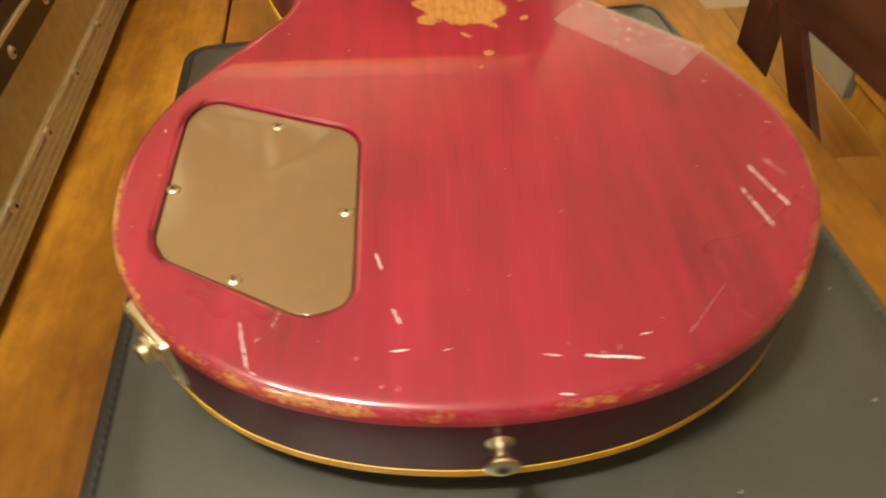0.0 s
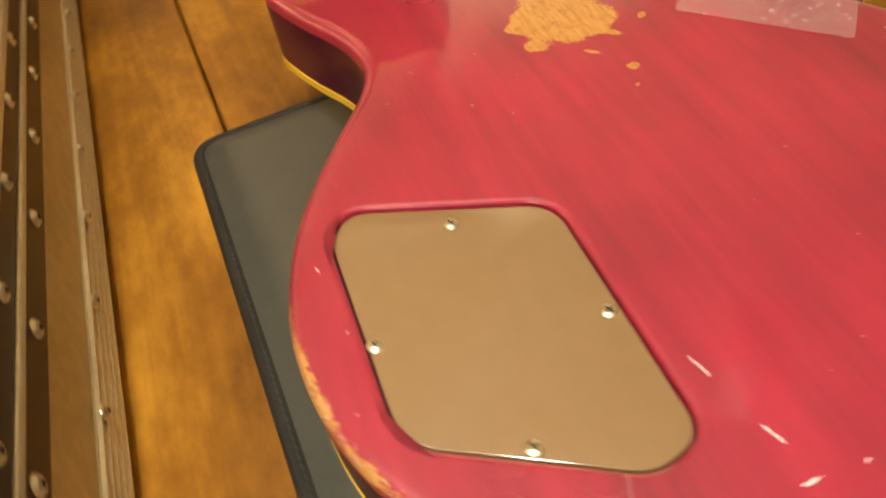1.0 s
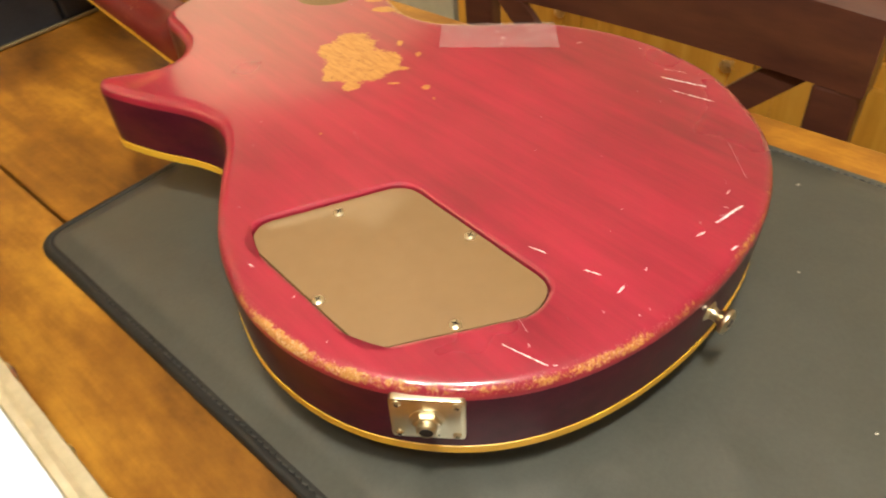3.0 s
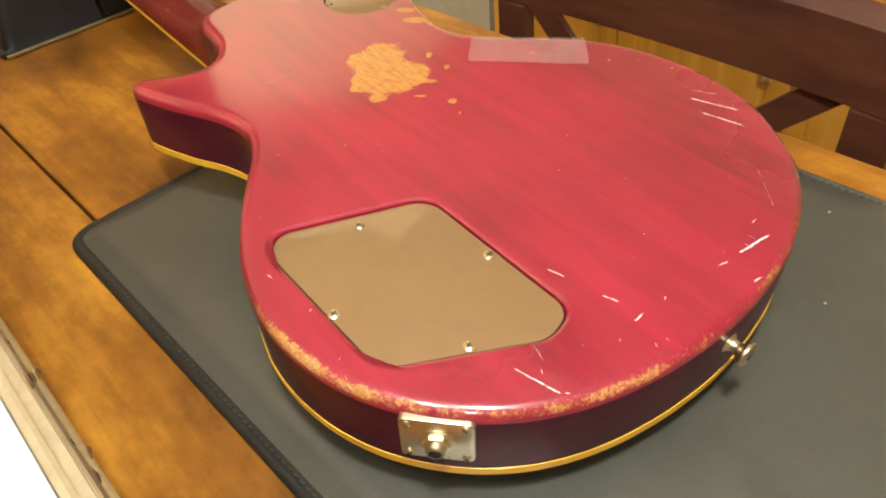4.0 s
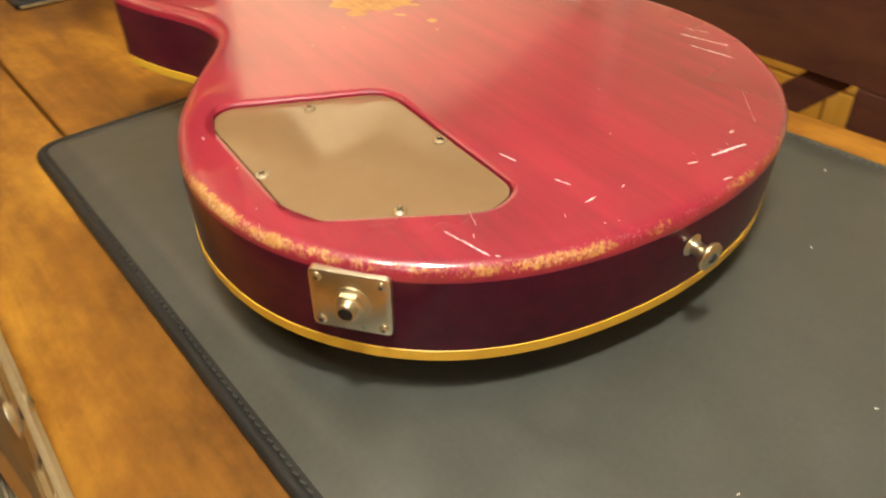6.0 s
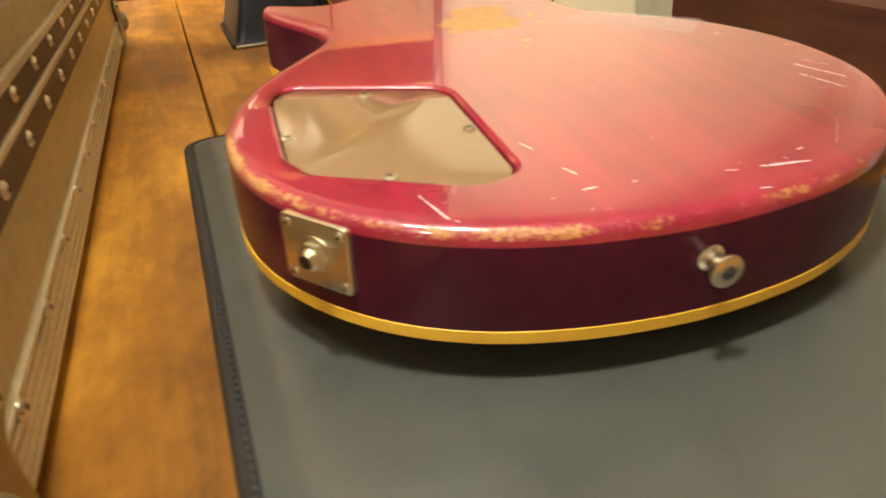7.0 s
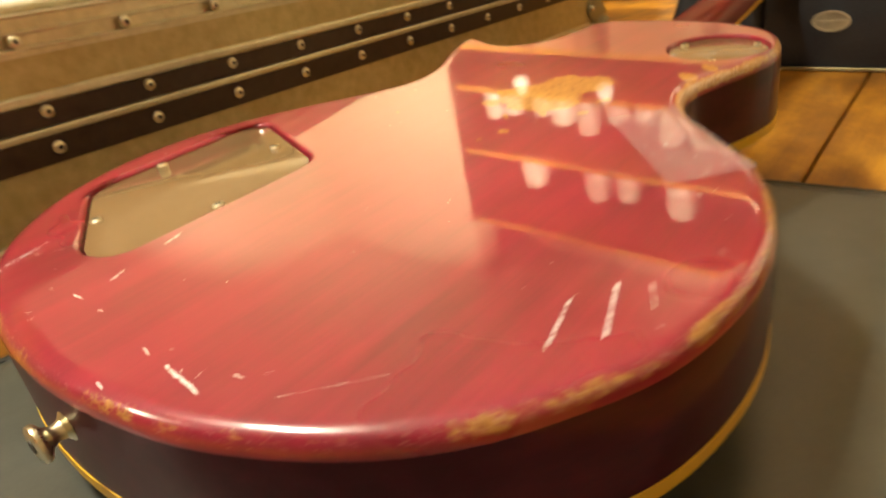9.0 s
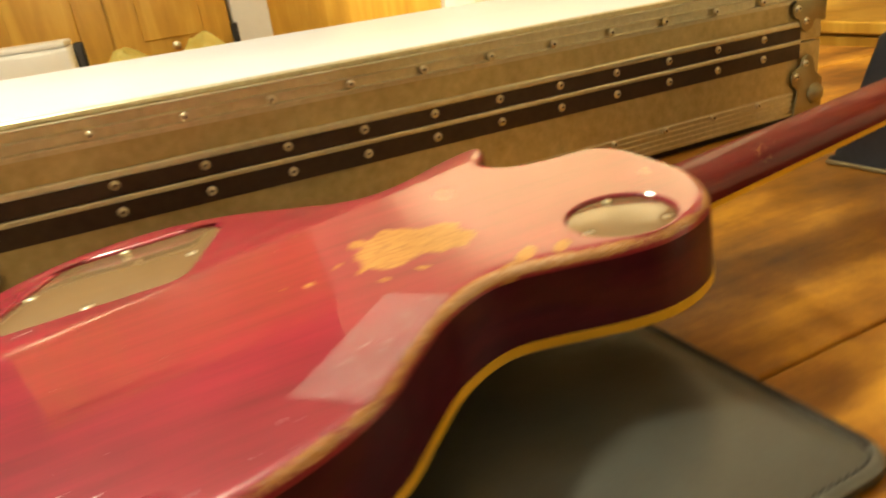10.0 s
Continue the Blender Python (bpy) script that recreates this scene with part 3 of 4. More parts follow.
        screw(tc, DX + 0.0256 * math.cos(a), DY + 0.0256 * math.sin(a), BACK - 0.0021, 0.0026)
    # jack plate on the rim
    out = Vector((-0.745, -0.667, 0)).normalized()
    side = Vector((0.667, -0.745, 0)).normalized()
    jm = Matrix(((side.x, 0, out.x, -0.1335), (side.y, 0, out.y, 0.0570), (0, 1, 0, 0.0686), (0, 0, 0, 1)))
    plate = rounded([(-0.0172, -0.0156), (0.0172, -0.0156), (0.0172, 0.0156), (-0.0172, 0.0156)], 0.003, 4)
    bm = slab(plate, -0.003, 0.0016, 0.0006)
    bmesh.ops.transform(bm, matrix=jm, verts=bm.verts)
    jp = part("jack_plate", bm, M_CHROME, t, "square nickel jack plate", True)
    for x in (-0.0134, 0.0134):
        for y in (-0.0119, 0.0119):
            screw(jp, 0, 0, 0, 0.0022, jm @ Matrix.Translation((x, y, 0.0015)))
    bm = bmesh.new()
    lathe(bm, [(0.0085, 0.0014), (0.0085, 0.0022), (0.0078, 0.0024)], 24, jm)
    lathe(bm, [(0.0066, 0.0022), (0.0066, 0.0046), (0.0058, 0.0050)], 6, jm)
    lathe(bm, [(0.0047, 0.0048), (0.0047, 0.0078), (0.0040, 0.0084), (0.0032, 0.0084)], 20, jm)
    jk = part("jack_socket", bm, M_CHROME, jp, "threaded nickel jack socket with hexagon nut", True)
    # Near-black disc stands for the darkness inside the socket.
    part("jack_hole", turned([(0.0031, 0.0080), (0.0031, 0.0086)], 16, jm), M_DARK, jp)
    # strap button at the tail
    bmx = Matrix.Translation((0.0100, 0.0035, 0.0676)) @ Matrix.Rotation(radians(90), 4, "X") @ Matrix.Diagonal((1, 1, 0.8, 1))
    part("strap_button", turned([(0.0055, 0), (0.0058, 0.001), (0.0036, 0.0030), (0.0031, 0.0062), (0.0040, 0.0092), (0.0066, 0.0112), (0.0072, 0.0128), (0.0070, 0.0142), (0.0056, 0.0151), (0.0030, 0.0153), (0.0026, 0.0146)], 28, bmx), M_CHROME, t, "nickel strap button", True)
    part("felt_washer", turned([(0.0066, -0.0008), (0.0066, 0.0004)], 24, bmx), M_DARK, t)
    part("button_screw", turned([(0.0028, 0.0140), (0.0024, 0.0157), (0.001, 0.0159)], 16, bmx), M_STITCH, t, "", True)
    # neck: heel block, then the long round-backed neck
    mid = lambda y: 0.008 - 0.047 * y           # the neck leans a little to the treble side

    def neck_ring(bm, y, half, z_low, depth, square):
        vs = []
        for k in range(17):
            a = math.pi * k / 16
            c, s_ = math.cos(a), math.sin(a)
            e = square
            x = half * (abs(c) ** e) * (1 if c >= 0 else -1)
            z = z_low + depth * (abs(s_) ** e)
            vs.append(bm.verts.new((mid(y) + x, y, z)))
        return vs
    bm = bmesh.new()
    stations = [(0.430, 0.0285, 0.0375, 0.036, 0.5), (0.480, 0.0284, 0.0385, 0.034, 0.55), (0.492, 0.0282, 0.0390, 0.030, 0.62), (0.506, 0.0280, 0.0400, 0.0235, 0.75), (0.530, 0.0277, 0.0415, 0.0205, 0.85),
                (0.600, 0.0264, 0.0450, 0.0195, 0.88), (0.700, 0.0243, 0.0500, 0.0182, 0.88), (0.792, 0.0222, 0.0546, 0.0172, 0.86)]
    rs = [neck_ring(bm, *q) for q in stations]
    for a, b in zip(rs, rs[1:]):
        for k in range(16):
            bm.faces.new((a[k], a[k + 1], b[k + 1], b[k]))
        bm.faces.new((a[16], a[0], b[0], b[16]))
    bm.faces.new(rs[0]); bm.faces.new(rs[-1])
    part("neck", bm, M_NECK, t, "worn red mahogany neck", True)
    for name, mat, dx, dz0, dz1, lab in (("fretboard", M_ROSE, -0.0016, -0.0052, 0.0, "dark rosewood fretboard"), ("neck_binding", M_BIND, 0.0, -0.0044, -0.0002, "aged yellow neck binding")):
        bm = bmesh.new()
        q = []
        for y, h, zl, _, _ in stations:
            w = h + dx
            q.append([bm.verts.new(c) for c in ((mid(y) - w, y, zl + dz0), (mid(y) + w, y, zl + dz0), (mid(y) + w, y, zl + dz1), (mid(y) - w, y, zl + dz1))])
        for a, b in zip(q, q[1:]):
            for k in range(4):
                bm.faces.new((a[k], a[(k + 1) % 4], b[(k + 1) % 4], b[k]))
        bm.faces.new(q[0]); bm.faces.new(q[-1])
        part(name, bm, mat, t, lab)
    hm = Matrix.Translation((mid(0.79), 0.790, 0.0575)) @ Matrix.Rotation(radians(2.7), 4, "Z") @ Matrix.Rotation(radians(13), 4, "X")
    hl = rounded([(-0.022, 0), (0.022, 0), (0.040, 0.04), (0.036, 0.17), (0, 0.182), (-0.036, 0.17), (-0.040, 0.04)], 0.012, 4)
    bm = slab(hl, 0, 0.014, 0.002)
    bmesh.ops.transform(bm, matrix=hm, verts=bm.verts)
    part("headstock", bm, M_NECK, t, "red lacquered headstock back", True)
    # what the face rests on
    for x, y in ((-0.105, 0.085), (-0.125, 0.125), (-0.065, 0.115), (-0.085, 0.160)):
        zt = BINDLOW - 0.004
        part("knob", turned([(0.009, zt + 0.003), (0.0125, zt), (0.0115, zt - 0.012 - 0.0), (0.0095, zt - 0.0135)], 20, Matrix.Translation((x, y, 0))), M_KNOB, t, "", True)
    part("tailpiece", cube(-0.045, 0.059, 0.105, 0.125, 0.0165, BINDLOW - 0.003, bevel=0.004), M_CHROME, t, "", True)
    part("bridge", cube(-0.038, 0.052, 0.155, 0.170, 0.016, BINDLOW - 0.003, bevel=0.003), M_CHROME, t, "", True)
    # tape remnant
    tl = rounded([(0.0700, 0.266), (0.1290, 0.2035), (0.1545, 0.2305), (0.0940, 0.2905)], 0.0012, 2)
    part("tape_remnant", slab(tl, BACK + 0.0002, BACK + 0.0005), M_TAPE, t, "cloudy strip of old clear tape")
    # scratches: thin torn slivers
    rnd = random.Random(11)

    def sliver(bm, x0, y0, x1, y1, w, tear=0.0):
        a, b = Vector((x0, y0)), Vector((x1, y1))
        n = max(2, int((b - a).length / 0.0011))
        nx = Vector((-(b - a).y, (b - a).x)).normalized()
        last = None
        for k in range(n + 1):
            p = a.lerp(b, k / n)
            ww = w * (0.10 if k in (0, n) else 0.52) * rnd.uniform(0.45, 1.15) * (0.25 if rnd.random() < tear else 1)
            j = nx * rnd.uniform(-0.22, 0.22) * w
            now = [bm.verts.new((c.x, c.y, BACK + 0.00025)) for c in (p - nx * ww + j, p + nx * ww + j)]
            if last:
                bm.faces.new((last[0], now[0], now[1], last[1]))
            last = now
    for q in ((-0.0925, 0.051, -0.0865, 0.028, 0.0007, 0.2), (-0.037, 0.0845, -0.0345, 0.0745, 0.0008, 0.0), (0.1447, 0.1293, 0.1549, 0.1010, 0.0009, 0.1),
              (0.1360, 0.1149, 0.1434, 0.0878, 0.0009, 0.25), (0.0449, 0.0265, 0.0673, 0.0239, 0.0012, 0.08), (-0.030, 0.054, -0.027, 0.046, 0.0008, 0.2),
              (-0.031, 0.033, -0.0235, 0.0335, 0.0009, 0.2), (-0.010, 0.032, -0.007, 0.033, 0.0007, 0), (0.069, 0.035, 0.0735, 0.0355, 0.0007, 0),
              (0.1532, 0.1351, 0.1609, 0.1207, 0.0005, 0.4), (0.028, 0.0285, 0.0355, 0.0268, 0.0007, 0.2),
              (-0.085, 0.027, -0.0835, 0.0255, 0.0014, 0), (-0.0758, 0.0564, -0.0801, 0.0447, 0.00016, 0.5), (0.0325, 0.0104, 0.0382, 0.0094, 0.0009, 0.2),
              (0.0888, 0.0343, 0.1111, 0.0585, 0.00016, 0.5)):
        bm = bmesh.new()
        sliver(bm, *q)
        part("scratch", bm, M_SCR, t, "pale scratch through the lacquer")
    bm = bmesh.new()
    for _ in range(60):
        k = rnd.randrange(len(loop))
        d = 0.008 + abs(rnd.gauss(0, 0.012))
        p = offset(loop, d)[k]
        if p.y > 0.30 or (p.x < -0.04 and 0.05 < p.y < 0.2 and p.x > -0.14):
            continue
        a = rnd.uniform(0, 3.14)
        le = rnd.uniform(0.0008, 0.004)
        sliver(bm, p.x, p.y, p.x + le * math.cos(a), p.y + le * math.sin(a), rnd.uniform(0.00025, 0.0006), 0.1)
    for _ in range(24):
        x, y = rnd.uniform(-0.13, 0.155), rnd.uniform(0.03, 0.44)
        if ((x - 0.006) / 0.15) ** 2 + ((y - 0.145) / 0.12) ** 2 > 1 and not (abs(x) < 0.075 and y > 0.2):
            continue
        if x < -0.04 and 0.05 < y < 0.21:
            continue
        a, le = rnd.uniform(0, 3.14), rnd.uniform(0.0004, 0.0012)
        sliver(bm, x, y, x + le * math.cos(a), y + le * math.sin(a), rnd.uniform(0.0002, 0.00045))
    tagged(part("chip_marks", bm, M_SCR, t, "tiny pale chips in the lacquer"), kind="stuff")
    return t


guitar()


# ---- the flight case ----
def rivet(parent, x, y, z):
    m = Matrix.Translation((x, y, z)) @ Matrix.Rotation(radians(90), 4, "Y")
    bm = bmesh.new()
    lathe(bm, [(0.0046, 0), (0.0045, 0.0008), (0.0034, 0.0020), (0.0022, 0.0024)], 14, m)
    # Dark plug paints the shade of the rivet's hollow centre.
    lathe(bm, [(0.0015, 0.0018), (0.0015, 0.0027)], 8, m, 1)
    part("rivet", bm, (M_CHROME, M_DARK), parent, "", True)


CASE = TM @ Matrix.Translation((-0.246, 0.4, 0)) @ Matrix.Rotation(-0.0116, 4, "Z") @ Matrix.Translation((0.246, -0.4, 0))


def flight_case():
    t = thing("flight_case", "scuffed aluminium flight case with white lid and riveted steel strips", "case", CASE)
    X0, X1, Y0, Y1, H, S = -0.80, -0.246, -0.016, 1.005, 0.182, 0.1015
    # Near-black filler under the shell: the shadow gap put in as colour.
    part("base_shadow_strip", cube(X0 + 0.01, X1 - 0.006, Y0 + 0.01, Y1 - 0.01, 0.0, 0.0075), M_DARK, t, "black recessed strip for the shadow gap under the case")
    lower = part("lower_shell", cube(X0, X1, Y0, Y1, 0.0078, S - 0.001, bevel=0.002), M_PANEL, t, "scuffed grey laminate shell")
    lid = part("lid", cube(X0, X1, Y0, Y1, S + 0.001, H - 0.003, bevel=0.002), M_PANEL, t, "grey laminate lid")
    part("lid_top", cube(X0 + 0.008, X1 - 0.0010, Y0 + 0.010, Y1 - 0.010, H - 0.0028, H + 0.0010, bevel=0.0006), M_LID, lid, "white laminate lid top")

    def extrusion(name, parent, prof, y0=Y0 + 0.05, y1=Y1 - 0.05):
        """A ridged aluminium rail along the front."""
        bm = bmesh.new()
        a = [bm.verts.new((X1 + d, y0, z)) for d, z in prof]
        b = [bm.verts.new((X1 + d, y1, z)) for d, z in prof]
        for k in range(len(prof)):
            bm.faces.new((a[k], a[(k + 1) % len(prof)], b[(k + 1) % len(prof)], b[k]))
        bm.faces.new(a); bm.faces.new(b)
        return part(name, bm, M_ALU, parent, "ridged aluminium edge rail")

    def ridged(z0, z1, n, deep=0.0046, gap=0.5):
        """Flat rail from z0 to z1 with n proud ribs."""
        pr, w = [(-0.004, z0), (deep * 0.12, z0)], (z1 - z0) / n
        for k in range(n):
            z = z0 + k * w
            pr += [(deep * 0.12, z + gap * 0.5 * w), (deep, z + (gap * 0.5 + 0.1) * w), (deep, z + (0.9 - gap * 0.5) * w), (deep * 0.12, z + (1 - gap * 0.5) * w)]
        return pr + [(deep * 0.12, z1), (-0.004, z1)]
    top_rail = extrusion("edge_rail", lid, ridged(0.1505, H - 0.002, 3, 0.0060, 0.70)[:-2] + [(0.0030, H - 0.0012), (0.0016, H + 0.0002), (-0.0004, H + 0.0006), (-0.0008, H - 0.004)], Y0 + 0.012, Y1 - 0.012)
    low_rail = extrusion("edge_rail", lower, ridged(0.0085, 0.040, 5, 0.0024))
    end = 0.034
    up_strip = part("closing_strip", cube(X1, X1 + 0.0022, end, Y1 - 0.04, 0.1058, 0.1212, bevel=0.0006), M_STRIP, lid, "dark riveted steel strip")
    dn_strip = part("closing_strip", cube(X1, X1 + 0.0022, end, Y1 - 0.04, 0.0815, 0.1002, bevel=0.0006), M_STRIP, lower, "dark riveted steel strip")
    part("tongue", cube(X1, X1 + 0.004, end, Y1 - 0.04, 0.1004, 0.1055, bevel=0.0014), M_ALU, lower, "bright aluminium tongue")
    part("strip_lip", cube(X1, X1 + 0.0048, end, Y1 - 0.04, 0.1214, 0.1284, bevel=0.0018), M_ALU, lid, "bright aluminium lip")
    extrusion("end_rail", lid, ridged(0.1045, 0.1290, 2, 0.0046, 0.66), Y0 + 0.002, end - 0.001)
    extrusion("end_rail", lower, ridged(0.0795, 0.1000, 2, 0.0046, 0.66), Y0 + 0.002, end - 0.001)
    ys = [0.0411] + [0.1424 + 0.0758 * k for k in range(11)]
    for y in ys:
        rivet(up_strip, X1 + 0.0020, y, 0.1155)
        rivet(dn_strip, X1 + 0.0020, y, 0.0915)
    for k in range(13):
        rivet(top_rail, X1 + 0.0046, 0.060 + 0.0758 * k, 0.1605)
        rivet(low_rail, X1 + 0.0022, 0.060 + 0.0758 * k, 0.0345)
    rivet(lid, X1 + 0.003, Y0 + 0.016, 0.1165)
    rivet(lower, X1 + 0.003, Y0 + 0.019, 0.0900)
    # clover-shaped corner plates with rivets, and a domed ball corner
    for y, sgn in ((Y0, 1), (Y1, -1)):
        for up, par in ((-1, lid), (1, lower)):
            z = H + 0.001 if up < 0 else 0.006
            lp = [(0, 0), (0.022, 0), (0.026, 0.020), (0.036, 0.026), (0.052, 0.028), (0.061, 0.038), (0.056, 0.049), (0.047, 0.052), (0.045, 0.062), (0.034, 0.070), (0.024, 0.064), (0.020, 0.054), (0.010, 0.056), (0, 0.060)]
            rv = ((0.051, 0.0385), (0.0355, 0.055))
            if up > 0:
                lp = [(0, 0), (0.052, 0), (0.046, 0.022), (0.044, 0.036), (0.054, 0.044), (0.057, 0.056), (0.047, 0.064), (0.040, 0.066), (0.038, 0.076), (0.028, 0.080), (0.019, 0.074), (0.014, 0.056), (0.004, 0.048), (0, 0.046)]
                rv = ((0.048, 0.0535), (0.0325, 0.0685))
            pts = [Vector((y + sgn * a, z + up * b)) for a, b in lp]
            if sgn * up < 0:
                pts.reverse()
            bm = slab(rounded(pts, 0.006, 3), 0.0, 0.0022, 0.0007)
            mm = Matrix(((0, 0, 1, X1 + 0.0036), (1, 0, 0, 0), (0, 1, 0, 0), (0, 0, 0, 1)))
            bmesh.ops.transform(bm, matrix=mm, verts=bm.verts)
            c = part("corner_plate", bm, M_CORNER, par, "dull riveted metal corner plate", True)
            for a, b in rv:
                rivet(c, X1 + 0.0056, y + sgn * a, z + up * b)
            if up < 0:
                continue
            bz = z + up * 0.027
            part("corner_ball", turned([(0.0145, -0.006), (0.0142, 0.001), (0.0115, 0.0065), (0.007, 0.0095), (0.002, 0.0105)], 20, Matrix.Translation((X1 + 0.004, y + sgn * 0.013, bz)) @ Matrix.Rotation(radians(90), 4, "Y")), M_CORNER, c, "domed corner boss", True)
    return t


flight_case()


# ---- the black box under the headstock ----
def black_box():
    t = thing("equipment_box", "black vinyl box with tapered side and oval badge, cradling the neck", "box", TM @ Matrix.Translation((-0.095, 0.831, 0)))
    bm = bmesh.new()
    prof = [(0.0, 0.0), (0.0, 0.006), (0.006, 0.009), (0.012, 0.030), (0.040, 0.132), (0.050, 0.142), (0.060, 0.145)]
    outl = lambda d: [(d, d * 0.16), (0.128 + 0.0, d * 0.16), (0.128, 0.20 - d * 0.2), (d, 0.20 - d * 0.2)]
    rings = []
    for d, z in prof:
        rings.append([bm.verts.new((x, y, z)) for x, y in rounded([Vector(p) for p in outl(d)], 0.012, 4)])
    for a, b in zip(rings, rings[1:]):
        bridge(bm, a, b)
    bm.faces.new(rings[-1]); bm.faces.new(rings[0])
    part("body", bm, M_BOX, t, "", True)
    part("body", cube(0.128, 0.285, 0.004, 0.196, 0.0, 0.094, bevel=0.006, segs=3), M_BOX, t, "", True)
    part("base_rim", cube(0.004, 0.281, -0.003, 0.0015, 0.001, 0.0052, bevel=0.0012), M_CORNER, t, "bright lower rim")
    m = Matrix.Translation((0.200, 0.003, 0.055)) @ Matrix.Rotation(radians(90), 4, "X") @ Matrix.Diagonal((1.7, 1, 1, 1))
    bm = bmesh.new()
    lathe(bm, [(0.0115, 0), (0.0115, 0.001), (0.0095, 0.001), (0.0095, 0)], 28, m)
    box(bm, -0.010, 0.010, -0.0012, 0.0012, 0.0, 0.0012, m=m)
    part("badge", bm, M_ALU, t, "oval metal badge")
    return t


black_box()


# ---- chairs ----
def chair():
    t = thing("dining_chair", "dark mahogany-stained wooden chair with wide top rail and crossed back", "chair", group="chairs along the table")
    top = -FLOOR
    # back lies in the plane x = 0, seat away from the table is +x
    def curved(y0, y1, z0, z1, thick, bow):
        bm = bmesh.new()
        n = 14
        ra = []
        for k in range(n + 1):
            y = y0 + (y1 - y0) * k / n
            u = (y - (y0 + y1) / 2) / ((y1 - y0) / 2)
            x = bow * (1 - u * u)
            zt = z1 - 0.004 * u * u
            ra.append([bm.verts.new(c) for c in ((x, y, z0), (x + thick, y, z0), (x + thick, y, zt - 0.005), (x + thick * 0.75, y, zt), (x + thick * 0.4, y, zt - 0.003), (x, y, zt - 0.013))])
        for a, b in zip(ra, ra[1:]):
            for k in range(6):
                bm.faces.new((a[k], a[(k + 1) % 6], b[(k + 1) % 6], b[k]))
        bm.faces.new(ra[0]); bm.faces.new(ra[-1])
        return bm
    part("top_rail", curved(-0.218, 0.218, top + 0.010, top + 0.093, 0.022, 0.012), M_CHAIR, t, "wide dark top rail", True)
    part("lower_rail", cube(0.003, 0.021, -0.1755, 0.1755, top - 0.332, top - 0.297, bevel=0.003), M_CHAIR, t)
    for y in (-0.216, 0.176):
        part("back_post", cube(0.003, 0.023, y, y + 0.040, 0.0, top + 0.0096, bevel=0.003), M_CHAIR, t)
    for sgn in (1, -1):
        a, b = Vector((0.0, -sgn * 0.150, top + 0.0095)), Vector((0.0, sgn * 0.156, top - 0.2965))
        d = b - a
        m = Matrix.Translation((0.014 + 0.004 * sgn, 0, (a.z + b.z) / 2)) @ Matrix.Rotation(math.atan2(d.z, d.y), 4, "X")
        bm = bmesh.new()
        box(bm, -0.0038, 0.0038, -d.length / 2 - 0.03, d.length / 2 + 0.03, -0.0143, 0.0143, m=m)
        geom = bm.verts[:] + bm.edges[:] + bm.faces[:]
        bmesh.ops.bisect_plane(bm, geom=geom, plane_co=(0, 0, top + 0.0098), plane_no=(0, 0, 1), clear_outer=True)
        bmesh.ops.bisect_plane(bm, geom=bm.verts[:] + bm.edges[:] + bm.faces[:], plane_co=(0, 0, top - 0.2965), plane_no=(0, 0, -1), clear_outer=True)
        bmesh.ops.holes_fill(bm, edges=bm.edges)
        part("cross_brace", bm, M_CHAIR, t)
    part("seat", cube(-0.40, 0.0, -0.215, 0.215, 0.43, 0.455, bevel=0.008), M_CHAIR, t)
    for y in (-0.205, 0.165):
        part("leg", cube(-0.385, -0.345, y, y + 0.04, 0, 0.4295, bevel=0.004), M_CHAIR, t)
    return t


c1 = chair()
c1.matrix_world = TM @ Matrix.Translation((0.338, 0.243, FLOOR))
copy_thing(c1, TM @ Matrix.Translation((0.338, 0.98, FLOOR)))


# ---- kitchen furniture ----
def panel_door(parent, name, x0, x1, z0, z1, knob, m, mat=None):
    """A framed door lying in the plane y = 0 of m, front towards -y."""
    bm = cube(x0 + 0.003, x1 - 0.003, -0.016, 0.0, z0 + 0.003, z1 - 0.003, bevel=0.003, m=m)
    mat = mat or M_OAK
    d = part(name, bm, mat, parent)
    w = 0.05 if z1 - z0 < 1 else 0.095
    if z1 - z0 > 0.2:
        part("raised_panel", cube(x0 + w, x1 - w, -0.022, -0.0162, z0 + w, z1 - w, bevel=0.005, m=m), mat, d)
    if knob:
        kx, kz = knob
        part("knob", turned([(0.006, 0), (0.006, 0.012), (0.014, 0.018), (0.014, 0.024), (0.006, 0.028)], 14, m @ Matrix.Translation((kx, -0.016, kz)) @ Matrix.Rotation(radians(90), 4, "X")), M_CHROME, d, "metal knob", True)
    return d


def cabinet(label, m, width, height, depth, rows, cols, group=""):
    """An oak unit with its front in y = 0 of m, back towards +y; rows: heights of doors or drawers from below."""
    t = thing("cabinet", label, "cabinet", m, group)
    I = Matrix()
    part("carcass", cube(0, width, 0.001, depth, 0.0, height - 0.03, bevel=0.003), M_OAK, t)
    part("worktop", cube(-0.012, width + 0.012, -0.03, depth, height - 0.03, height, bevel=0.005), M_OAK, t)
    z = 0.08
    for h in rows:
        for c in range(cols):
            x0, x1 = c * width / cols, (c + 1) * width / cols
            low = h < 0.25
            panel_door(t, "drawer" if low else "door", x0, x1, z, z + h, ((x0 + x1) / 2, z + h / 2) if low else (((x0 + x1) / 2, z + 0.07) if h > 1 else (x1 - 0.05, z + h - 0.09)), I)
        z += h
    return t


cabinet("honey oak sideboard with drawers standing by the wall", Matrix.Translation((-1.44, 1.75, FLOOR)), 1.90, 0.755, 0.45, (0.36, 0.14, 0.14), 6)
tall = cabinet("tall honey oak pantry cabinet with panelled doors", Matrix.Translation((-2.35, -0.72, FLOOR)) @ Matrix.Rotation(radians(90), 4, "Z"), 1.18, 2.1, 0.5, (0.72, 1.25), 3)
